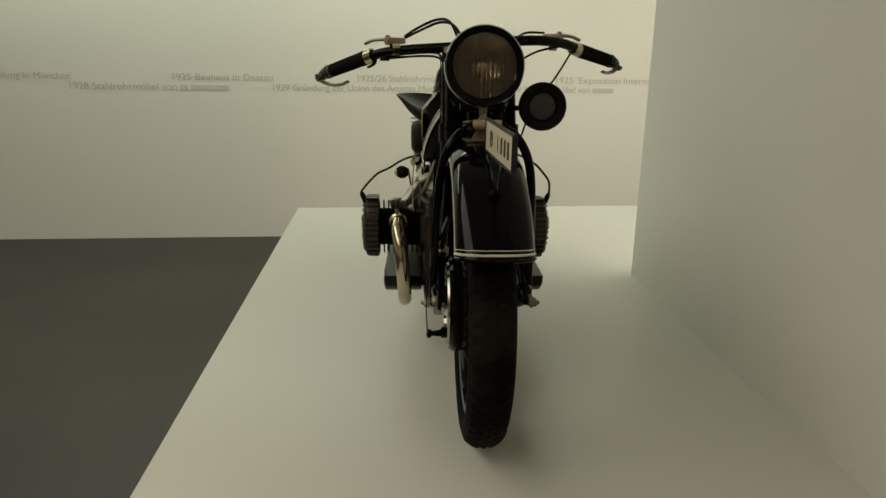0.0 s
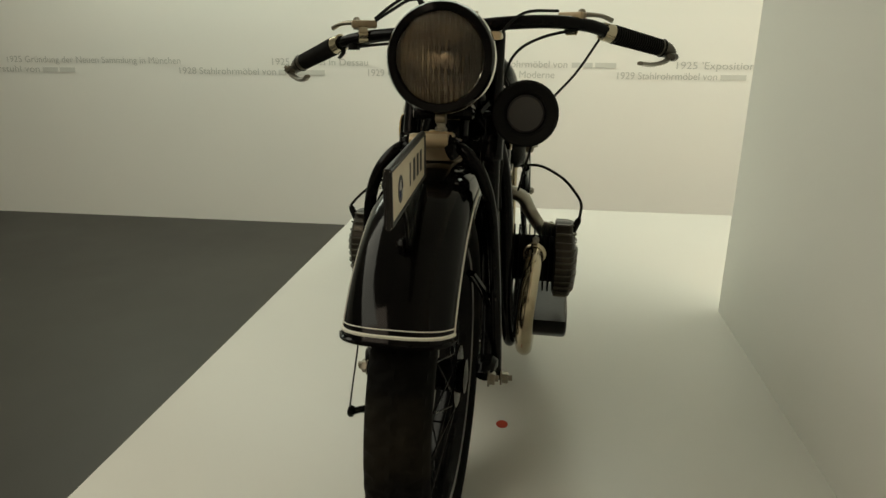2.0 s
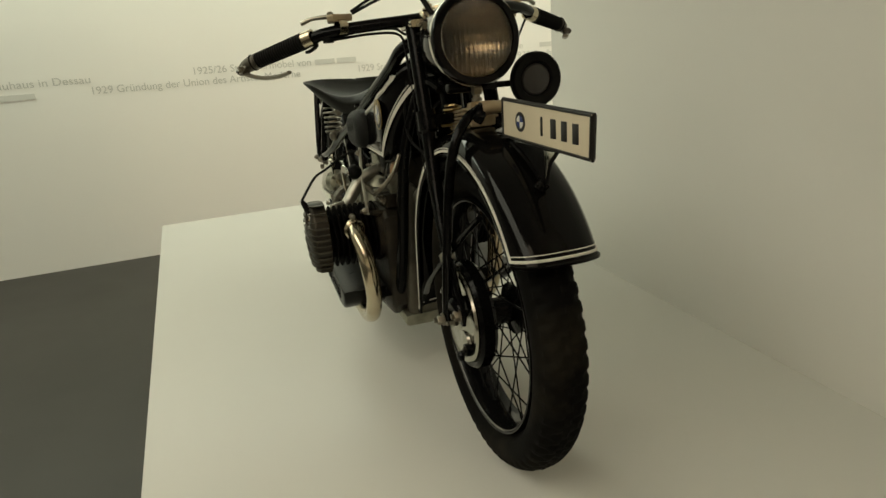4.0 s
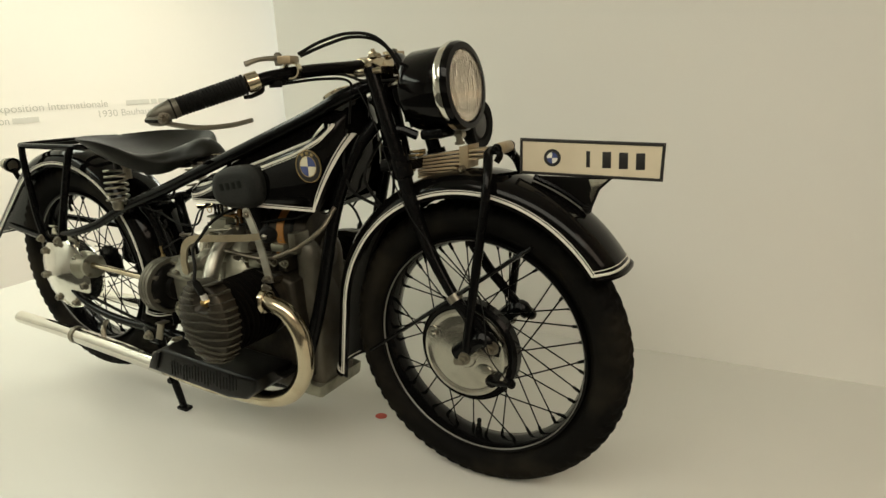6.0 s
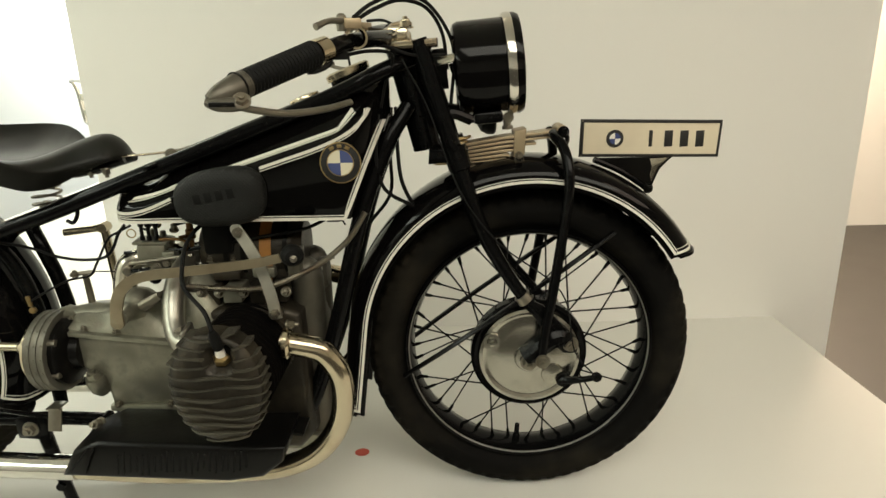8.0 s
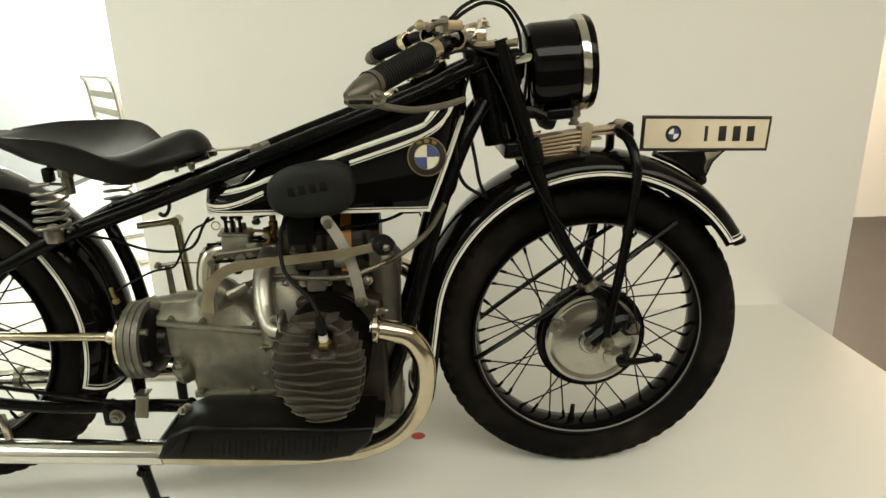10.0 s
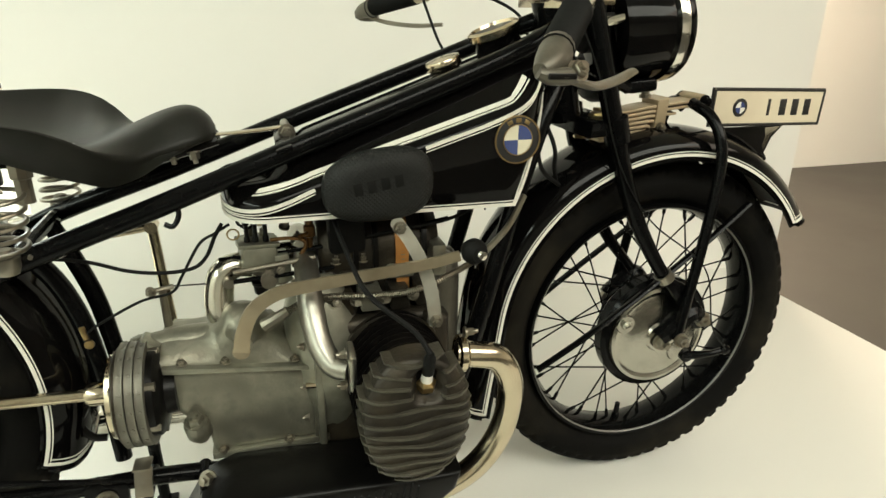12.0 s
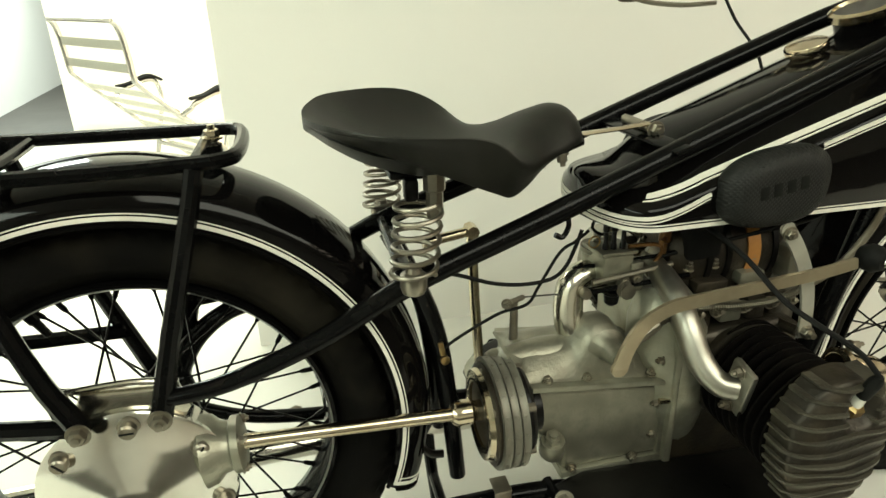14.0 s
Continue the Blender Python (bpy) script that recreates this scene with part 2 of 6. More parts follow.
def slab(outline, y0, y1, bevel=0.0, seg=2, bm=None):
    """An outline in x and z, drawn out from y0 to y1, with rounded edges."""
    t = bmesh.new()
    a = [t.verts.new((x, y0, z)) for x, z in outline]
    b = [t.verts.new((x, y1, z)) for x, z in outline]
    n = len(a)
    fa = t.faces.new(a)
    fb = t.faces.new(b[::-1])
    for k in range(n):
        t.faces.new((a[k], b[k], b[(k + 1) % n], a[(k + 1) % n]))
    bmesh.ops.recalc_face_normals(t, faces=t.faces)
    if bevel:
        bmesh.ops.bevel(t, geom=list({e for f in (fa, fb) for e in f.edges}), offset=bevel, segments=seg, profile=0.5, affect="EDGES")
    return add(bm, t) if bm else t


def bolt(o, axis=(0, -1, 0), r=0.008, h=0.006, bm=None):
    """A hexagon nut on a washer, with a stub of thread."""
    t = lathe([(r * 1.35, 0), (r * 1.35, h * 0.25), (0.0, h * 0.25)], o, axis, 14)
    lathe([(r, 0), (r, h), (r * 0.9, h * 1.15), (0, h * 1.15)], o, axis, 6, t)
    lathe([(r * 0.5, 0), (r * 0.5, h * 1.7), (0, h * 1.75)], o, axis, 10, t)
    return add(bm, t) if bm else t


def part(name, bm, material, parent, label="", angle=35):
    """Links a bmesh as one mesh object under a thing or a part."""
    bmesh.ops.recalc_face_normals(bm, faces=bm.faces)
    me = bpy.data.meshes.new(name)
    bm.to_mesh(me)
    bm.free()
    me.shade_smooth()
    me.set_sharp_from_angle(angle=radians(angle))
    me.materials.append(M[material] if isinstance(material, str) else material)
    ob = new(name, me)
    ob.parent = parent
    return tagged(ob, label) if label else ob


def thing(name, label, category, group="", loc=(0, 0, 0)):
    ob = new(name)
    ob.location = loc
    ob.empty_display_size = 0.1
    return tagged(ob, label, category, group)


def structure(name, bm, material, label="", angle=35):
    return tagged(part(name, bm, material, None, label, angle), kind="structure")


# ---------------------------------------------------------------- the setting


def plan(outline, z0, z1, bevel=0.0):
    """An outline in x and y, raised from z0 to z1."""
    t = bmesh.new()
    a = [t.verts.new((x, y, z0)) for x, y in outline]
    b = [t.verts.new((x, y, z1)) for x, y in outline]
    n = len(a)
    t.faces.new(a[::-1])
    t.faces.new(b)
    for k in range(n):
        t.faces.new((a[k], a[(k + 1) % n], b[(k + 1) % n], b[k]))
    if bevel:
        bmesh.ops.bevel(t, geom=t.edges[:], offset=bevel, segments=2, profile=0.5, affect="EDGES")
    return t


FLOOR = -0.635


def back_x(y):
    """The back wall stands a little askew to the motorcycle."""
    return -4.43 - 0.053 * (y + 1.5)


structure("floor", plan([(-9, -8), (8, -8), (8, 14), (-9, 14)], FLOOR - 0.2, FLOOR), "floor", "dark grey screed floor, smooth and matt")
structure("platform", plan([(0.982, -0.69), (0.957, 1.2), (0.90, 2.4), (0.90, 4.14), (-2.93, 4.14), (-2.69, -0.945)], FLOOR + 0.003, 0.0, 0.003), "platform",
          "low white lacquered display platform with crisp edges")
structure("partition_wall", plan([(-1.242, 0.799), (1.168, 0.820), (1.170, 0.960), (-1.240, 0.939)], FLOOR + 0.001, 2.25, 0.002), "wall", "white painted partition wall standing through the platform")
structure("wall_back", plan([(back_x(-8), -8), (back_x(14), 14), (back_x(14) - 0.2, 14), (back_x(-8) - 0.2, -8)], FLOOR, 2.95), "wall",
          "long white back wall with rows of small grey lettering")
structure("wall_side", plan([(-2.62, 4.17), (8, 4.17), (8, 4.37), (-2.62, 4.37)], FLOOR, 2.95), "wall", "plain white side wall")
structure("wall_left", plan([(-9, -8.2), (8, -8.2), (8, -8), (-9, -8)], FLOOR, 2.95), "wall", "plain white wall")
structure("wall_front", plan([(8, -8), (8.2, -8), (8.2, 14), (8, 14)], FLOOR, 2.95), "wall", "plain white wall")
structure("wall_end", plan([(-9, 14), (8, 14), (8, 14.2), (-9, 14.2)], FLOOR, 2.95), "wall", "plain white wall")
structure("ceiling", plan([(-9, -8), (8, -8), (8, 14), (-9, 14)], 2.95, 3.1), "ceiling", "plain white ceiling")


def wall_line(words, y0, y1, z, up=0.056):
    """A line of grey lettering on the back wall, y0 to y1 wide."""
    cu = bpy.data.curves.new("lettering", "FONT")
    cu.body, cu.size = words, up / 0.7
    cu.materials.append(M["ink"])
    ob = tagged(new("lettering", cu), "small grey lettering printed on the white wall", "lettering", "timeline on the wall", "structure")
    bpy.context.view_layer.update()
    wide = max(ob.dimensions.x, 0.01)
    ob.matrix_world = Matrix.Translation((back_x(y0) + 0.004, y0, z)) @ pose(0, 0, 0, 90, 0, 90 + 3.03) @ Matrix.Diagonal(((y1 - y0) / wide, 1, 1, 1))


def wall_bar(y0, y1, z, words, up=0.042):
    """Words kept as plain bars on the back wall."""
    total, gap = sum(words), 0.02
    unit = (y1 - y0 - gap * (len(words) - 1)) / total
    y = y0
    for w in words:
        bm = box((0.002, w * unit, up), Matrix.Translation((back_x(y + w * unit / 2) + 0.003, y + w * unit / 2, z + up / 2)) @ pose(0, 0, 0, 0, 0, 3.03))
        tagged(part("lettering_bar", bm, "inkbar", None), "small grey bar of print on the white wall", "lettering", "timeline on the wall", "structure")
        y += w * unit + gap


ZA, ZB = 0.793, 0.708
wall_line("1925 Gründung der Neuen Sammlung in München", -4.88, -3.18, ZA)
wall_line("1925 Bauhaus in Dessau", -2.33, -1.47, ZA)
wall_line("1925/26 Stahlrohrmöbel von", -0.72, 0.22, ZA)
wall_bar(0.27, 0.63, ZA, [6, 6])
wall_line("1925 'Exposition Internationale", 1.09, 2.25, ZA)
wall_line("Freischwingerstuhl von", -5.52, -4.56, ZB)
wall_bar(-4.52, -4.20, ZB, [4, 4])
wall_line("1928 Stahlrohrmöbel von", -3.20, -2.30, ZB)
wall_bar(-2.26, -1.84, ZB, [2, 9])
wall_line("1929 Gründung der Union des Artistes Moderne", -1.47, 0.12, ZB)
wall_line("1929 Stahlrohrmöbel von", 0.63, 1.42, ZB)
wall_bar(1.46, 1.66, ZB, [6])
wall_bar(2.45, 3.60, ZA, [8, 2, 9, 9, 2, 5])
wall_line("1930 Bauhaus Tapeten", 2.15, 3.05, ZB)

sticker = lathe([(0.017, 0), (0.017, 0.0006), (0.0, 0.0006)], (-0.355, 0.098, 0.0004), "z", 24)
bmesh.ops.scale(sticker, vec=(1, 0.85, 1), verts=sticker.verts, space=Matrix.Translation((0.355, -0.098, 0)))
tagged(part("floor_sticker", sticker, "red", None), "small round red sticker on the white platform", "sticker")

# ---------------------------------------------------------------- the tubular chair


def cantilever_chair(m):
    ch = thing("lounge_armchair", "tubular steel lounge armchair with pale webbing and dark armrests on platform", "chair")
    w = 0.50
    for s, o in ((0.0, -0.03), (w, w + 0.03)):
        part("side_tube", tube([(-0.005, s, 0.800), (0.008, s, 0.785), (0.018, s, 0.745), (0.024, s, 0.68), (0.028, s, 0.625), (0.046, s, 0.596), (0.166, s, 0.482), (0.315, s, 0.340), (0.43, s, 0.230), (0.50, s, 0.155), (0.515, s, 0.10), (0.50, s, 0.030), (0.44, s, 0.013), (0.2, s, 0.013), (0.0, s, 0.013)],
                               0.0105, 10, 6), "tube", ch)
        part("arm_tube", tube([(0.165, s, 0.482), (0.190, o, 0.505), (0.215, o, 0.522), (0.29, o, 0.544), (0.345, o, 0.546), (0.368, o, 0.520), (0.356, s, 0.46), (0.318, s, 0.33), (0.292, s, 0.234), (0.275, s, 0.12), (0.262, s, 0.018)], 0.009, 10, 6), "tube", ch)
        part("armrest", tube([(0.196, o, 0.538), (0.25, o, 0.543), (0.31, o, 0.562), (0.345, o, 0.562), (0.386, o, 0.542)], [0.015, 0.018, 0.019, 0.018, 0.015], 10, 5, flat=0.4), "rubber", ch, "dark wooden armrest")
    part("top_tube", tube([(-0.005, 0, 0.80), (-0.006, w / 2, 0.801), (-0.005, w, 0.80)], 0.0075, 10, 4), "tube", ch)
    part("base_tube", tube([(0.0, 0, 0.013), (0.0, w, 0.013)], 0.0105, 10, 1), "tube", ch)
    part("cross_tube", tube([(0.31, 0, 0.30), (0.31, w, 0.30)], 0.008, 10, 1), "tube", ch)
    part("cross_tube", tube([(0.28, 0, 0.16), (0.28, w, 0.16)], 0.008, 10, 1), "tube", ch)
    for x, z in ((0.021, 0.725), (0.027, 0.652)):
        part("back_slat", box((0.006, w, 0.030), Matrix.Translation((x, w / 2, z)) @ pose(0, 0, 0, 0, -6, 0), 0.002), "slat", ch, "grey webbing strap")
    for k in range(7):
        x = 0.075 + 0.058 * k
        part("seat_slat", box((0.040, w, 0.006), Matrix.Translation((x, w / 2, 0.562 - 0.945 * (x - 0.075))) @ pose(0, 0, 0, 0, 43.4, 0), 0.002), "cane", ch)
    ch.matrix_world = m


cantilever_chair(Matrix.Translation((-1.604, 1.523, 0.0)) @ pose(0, 0, 0, 0, 0, 37.1) @ Matrix.Diagonal((1, 1, 1.028, 1)))

# ---------------------------------------------------------------- the motorcycle
bike = thing("motorcycle", "black vintage motorcycle with white lining and nickel exhaust on the platform", "motorcycle")
FX, FZ, RX, RZ = 0.013, 0.3225, -1.316, 0.350
BX, BZ = 0.009, 0.328


def wheel(name, cx, cz, valve_at, mid=0.2785, deep=0.0410, wide=0.047):
    hub = lathe([(0.0, -0.06), (0.026, -0.06), (0.030, -0.055), (0.030, -0.045), (0.055, -0.043), (0.055, -0.036), (0.03, -0.03), (0.028, 0.03), (0.055, 0.036), (0.055, 0.043), (0.03, 0.045), (0.03, 0.055), (0.0, 0.06)],
                (cx, 0, cz), "y", 28)
    w = part(name, hub, "frame", bike, "black spoked wheel with an old block-tread tyre")
    rings, n = [], 60
    for k in range(n * 6):
        a = 2 * math.pi * k / (n * 6)
        ring = []
        for i in range(40):
            t = 2 * math.pi * i / 40
            cs, sn = math.cos(t), math.sin(t)
            rr, yy = mid + deep * cs, wide * sn * (1.0 if cs > -0.5 else 0.86)
            if cs > 0.42:
                row = round(yy / 0.0165)
                groove = (k + (3 if row % 2 else 0)) % 6 in (0, 1) or abs(yy / 0.0165 - row) > 0.40
                lift = -0.0010 if groove else 0.0032
                rr, yy = rr + lift * cs, yy + lift * sn
            ring.append((cx + rr * math.cos(a), yy, cz + rr * math.sin(a)))
        rings.append(ring)
    ty = bmesh.new()
    skin(ty, rings, closed=True)
    part("tyre", ty, "tyre", w, "worn black block-tread tyre, dusty", 40)
    rim = lathe([(0.244, -0.038), (0.240, -0.038), (0.2350, -0.032), (0.2310, -0.016), (0.2270, 0.0), (0.2310, 0.016), (0.2350, 0.032), (0.240, 0.038), (0.244, 0.038), (0.246, 0.032), (0.246, -0.032)], (cx, 0, cz), "y", 96, ring=True)
    part("rim", rim, "frame", w, "black painted steel rim")
    for s in (-1, 1):
        # A thin grey ring puts the glossy rim's highlight into colour.
        ln = lathe([(0.2386, s * 0.0374), (0.2362, s * 0.0345), (0.2374, s * 0.0362)], (cx, 0, cz), "y", 96, ring=True)
        part("rim_line", ln, "rimline", w, "thin grey ring painting the highlight along the rim edge")
    # near spokes leave a wide drum flange, far ones a small hub flange
    for k in range(40):
        side = 1 if k % 2 else -1
        seat, lean = (0.098, 0.60) if side < 0 else (0.052, 0.95)
        lean = lean if (k // 2) % 2 else -lean
        a = 2 * math.pi * k / 40
        p0 = Vector((cx + seat * math.cos(a + lean), side * 0.040, cz + seat * math.sin(a + lean)))
        p1 = Vector((cx + 0.2290 * math.cos(a), side * 0.006, cz + 0.2290 * math.sin(a)))
        sp = tube([p0, p1], 0.0017, 6, 1)
        tube([p1, p1 + (p0 - p1).normalized() * 0.013, p1 + (p0 - p1).normalized() * 0.017], [0.0036, 0.0034, 0.0022], 8, 1, sp)
        part("spoke", sp, "frame", w)
    vd = Vector((math.cos(radians(valve_at)), 0, math.sin(radians(valve_at))))
    vp = Vector((cx, 0, cz)) + vd * 0.2300
    part("valve_stem", tube([vp, vp - vd * 0.012, vp - vd * 0.014, vp - vd * 0.036], [0.0075, 0.0075, 0.0055, 0.005], 10, 1), "frame", w, "short black valve stem")
    return w


front = wheel("front_wheel", FX, FZ, 265)
rear = wheel("rear_wheel", RX, RZ, 118, 0.2895, 0.0520, 0.053)

# front brake: black drum with a polished back plate on the rider's right
part("brake_drum", lathe([(0.0, -0.035), (0.106, -0.037), (0.112, -0.045), (0.112, -0.066), (0.106, -0.073), (0.098, -0.071), (0.0, -0.070)], (BX, 0, BZ), "y", 56), "frame", front, "black brake drum")
plate = lathe([(0.0, -0.068), (0.096, -0.068), (0.098, -0.074), (0.096, -0.079), (0.090, -0.0805), (0.085, -0.078), (0.081, -0.0772), (0.060, -0.081), (0.040, -0.084), (0.030, -0.0845), (0.027, -0.089), (0.0, -0.090)], (BX, 0, BZ), "y", 64)
plate_ob = part("brake_plate", plate, "plate", front, "stained polished aluminium brake plate", 25)
part("brake_nut", bolt((-0.063, -0.0795, 0.360), r=0.010, h=0.008), "plate", plate_ob)
part("nut_seat", lathe([(0.0, 0), (0.019, 0), (0.017, 0.004), (0.0, 0.004)], (-0.063, -0.078, 0.360), (0, -1, 0), 20), "plate", plate_ob)
part("cam_boss", lathe([(0.0, 0), (0.024, 0), (0.020, 0.010), (0.0, 0.012)], (0.052, -0.076, 0.292), (0, -1, 0), 20), "plate", plate_ob)
part("fork_lug", slab([(0.005, 0.452), (0.030, 0.440), (0.062, 0.405), (0.100, 0.362), (0.094, 0.342), (0.070, 0.342), (0.040, 0.372), (0.015, 0.415), (-0.008, 0.440)], -0.102, -0.092, 0.004), "frame", bike)
part("fork_collar", lathe([(0.013, -0.008), (0.016, -0.008), (0.016, 0.008), (0.013, 0.008)], (-0.004, -0.090, 0.452), (0.62, -0.05, -0.78), 16, ring=True), "steel", bike)
part("axle_nut", bolt((0.006, -0.092, 0.322), r=0.012, h=0.014), "steel", front)
part("axle_nut", bolt((0.0, 0.085, 0.330), (0, 1, 0), 0.012, 0.014), "steel", front)
lv = tube([(0.068, -0.086, 0.280), (0.086, -0.098, 0.284), (0.108, -0.112, 0.293), (0.130, -0.119, 0.301)], [0.0085, 0.008, 0.006, 0.006], 10, 4)
lathe([(0.0, 0), (0.009, 0), (0.010, 0.006), (0.007, 0.010), (0, 0.011)], (0.129, -0.116, 0.301), (0.1, -1, 0.1), 12, lv)
lathe([(0.0, 0), (0.013, 0), (0.013, 0.012), (0, 0.014)], (0.072, -0.080, 0.280), (0, -1, 0), 14, lv)
part("brake_lever", lv, "frame", front, "black front brake arm")

# rear final drive and hub
fd = lathe([(0.0, -0.050), (0.100, -0.052), (0.106, -0.062), (0.106, -0.098), (0.114, -0.100), (0.115, -0.106), (0.111, -0.109), (0.070, -0.121), (0.034, -0.1315), (0.026, -0.134), (0.018, -0.137), (0.0, -0.138)], (RX, 0, RZ), "y", 56)
fdo = part("final_drive", fd, "mirror", bike, "polished aluminium final drive housing", 25)
snout = lathe([(0.0, 0), (0.046, 0), (0.043, 0.012), (0.033, 0.022), (0.031, 0.032), (0.036, 0.035), (0.036, 0.044), (0.030, 0.048), (0.0, 0.050)], (RX + 0.078, -0.090, RZ + 0.030), (1, 0, 0.05), 24)
flo = part("drive_flange", snout, "alu", fdo)
for k in range(4):
    a = radians(45 + 90 * k)
    part("flange_bolt", bolt((RX + 0.122, -0.090 + 0.030 * math.cos(a), RZ + 0.032 + 0.030 * math.sin(a)), (1, 0, 0), 0.006, 0.006), "steel", flo)
for k in range(7):
    a = radians(86 + 360 / 7 * k)
    c = (RX + 0.098 * math.cos(a), -0.108, RZ + 0.098 * math.sin(a))
    hb_ = lathe([(0.0, 0), (0.0135, 0), (0.0130, 0.005), (0.0100, 0.006), (0.0098, 0.015), (0.0075, 0.017), (0.0, 0.017)], c, (0, -1, 0), 20)
    part("housing_bolt", hb_, "steel", fdo, "round-headed housing screw")
    part("screw_slot", box((0.016, 0.002, 0.0026), Matrix.Translation((c[0], -0.1246, c[2])) @ pose(0, 0, 0, 0, 50 * k, 0)), "dull", fdo)
part("drive_shaft", tube([(-1.192, -0.094, 0.386), (-1.16, -0.095, 0.386), (-0.93, -0.104, 0.381), (-0.90, -0.105, 0.381)], [0.011, 0.009, 0.009, 0.012], 14, 3), "nickel", bike, "nickel-plated drive shaft")
part("shaft_sleeve", lathe([(0.0, 0), (0.013, 0), (0.017, 0.006), (0.017, 0.026), (0.014, 0.03), (0.014, 0.05), (0.0, 0.05)], (-0.924, -0.105, 0.381), (1, 0, 0), 18), "nickel", bike)

for k, x in enumerate((-0.8680, -0.8560, -0.8440)):
    part("joint_disc", lathe([(0.0, -0.0054), (0.070, -0.0054), (0.0735, -0.0056), (0.0755, -0.0050), (0.0745, -0.0034), (0.0745, 0.0034), (0.0755, 0.0050), (0.0735, 0.0056), (0.070, 0.0054), (0.0, 0.0054)], (x, -0.105, 0.374), "x", 44), "joint", bike, "grey disc of the flexible drive joint")
part("joint_cover", lathe([(0.0, 0), (0.068, 0), (0.069, 0.004), (0.064, 0.007), (0.045, 0.009), (0.0, 0.009)], (-0.874, -0.105, 0.374), (-1, 0, 0), 40), "iron", bike, "dark greasy face of the drive joint")
part("joint_ring", lathe([(0.044, 0.006), (0.044, 0.013), (0.050, 0.015), (0.060, 0.014), (0.063, 0.005)], (-0.874, -0.105, 0.374), (-1, 0, 0), 36, ring=True), "nickel", bike, "brownish nickel ring on the joint")
part("joint_hub", lathe([(0.0, 0), (0.064, 0), (0.064, 0.010), (0.058, 0.016), (0.036, 0.020), (0.034, 0.034), (0.0, 0.034)], (-0.840, -0.105, 0.374), (1, 0, 0), 20), "dull", bike)
for k in range(6):
    a = 2 * math.pi * (k + 0.4) / 6
    bm = lathe([(0.0068, -0.022), (0.0068, 0.034), (0.0, 0.035)], (-0.860, -0.105 + 0.060 * math.cos(a), 0.374 + 0.060 * math.sin(a)), "x", 8)
    part("joint_bolt", bm, "steel", bike)
for k in range(18):
    a = 2 * math.pi * (k + 0.5) / 18
    for x in (-0.8680, -0.8560, -0.8440):
        part("joint_rivet", lathe([(0.0026, 0), (0.0026, 0.0008), (0.0, 0.0016)], (x, -0.105 + 0.0743 * math.cos(a), 0.374 + 0.0743 * math.sin(a)), (0, math.cos(a), math.sin(a)), 7), "joint", bike)


# mudguards
def mudguard(name, cx, cz, a0, a1, tail, edge, crown, half, label, cut=0.0, drop=0.0):
    """A deep guard on an arc from a0 to a1 round its own centre, running on straight for tail metres past a1. At the a0 end the crown reaches cut degrees further than the edge."""
    sec = [(half, edge), (half + 0.001, edge + 0.012), (half - 0.004, edge + (crown - edge) * 0.55), (half - 0.016, edge + (crown - edge) * 0.80), (half * 0.45, edge + (crown - edge) * 0.96), (0.0, crown)]
    sec = sec + [(-y, r) for y, r in sec[-2::-1]]
    inner = [(y * 0.97, r - 0.0025) for y, r in sec[::-1]]
    span = radians(a1 - a0) * edge + tail

    def at(d, y, r):
        """The point at distance d along the edge, at y across and r out from the centre."""
        a = a0 + math.degrees(d / edge)
        share = min(1.0, max(0.0, (r - edge) / (crown - edge)))
        a -= cut * share * max(0.0, 1 - (a - a0) / 60)
        over = max(0.0, d - radians(a1 - a0) * edge) * (1 + drop * share)
        a = radians(min(a, a1))
        return (cx + r * math.cos(a) - over * math.sin(a), y, cz + r * math.sin(a) + over * math.cos(a))

    steps = 72
    bm = bmesh.new()
    skin(bm, [[at(span * k / steps, y, r) for y, r in sec + inner] for k in range(steps + 1)])
    ob = part(name, bm, "enamel", bike, label, 50)
    for s in (-1, 1):
        part("edge_bead", tube([at(span * k / 48, s * half, edge) for k in range(49)], 0.0035, 6, 1), "enamel", ob)
        for r0, r1 in ((0.0055, 0.0105), (0.0128, 0.0142)):
            st = bmesh.new()
            skin(st, [[at(0.006 + (span - 0.012) * k / steps, s * (half + 0.0012 + e), edge + d) for d, e in ((r0, 0), (r0, 0.0009), (r1, 0.0009), (r1, 0))] for k in range(steps + 1)])
            part("lining", st, "stripe", ob, "hand-painted white lining")
    # lining and bead across both ends
    across = [(math.copysign(abs(y) + 0.0008, y) if abs(y) > half - 0.002 else y, r + 0.0004) for y, r in sec if r > edge]
    for d, th, mt in ((0.0085, 0.0027, "stripe"), (0.0165, 0.0009, "stripe"), (0.0, 0.0036, "enamel"), (span - 0.0085, 0.0027, "stripe"), (span - 0.0165, 0.0009, "stripe"), (span, 0.0036, "enamel")):
        part("end_bead" if mt == "enamel" else "lining", tube([at(d, y, r - (0.0015 if th > 0.002 and mt == "stripe" else 0.0)) for y, r in across], th, 6, 4), mt, ob)
    return ob


fguard = mudguard("front_mudguard", 0.0113, 0.3495, 32.7, 172, 0.190, 0.3075, 0.3545, 0.0735, "deep black enamelled front mudguard with white lining", 3.6)
rguard = mudguard("rear_mudguard", -1.3065, 0.3680, -21, 132, 0.270, 0.3145, 0.3690, 0.0800, "deep black enamelled rear mudguard with white lining", 0.0, 0.22)

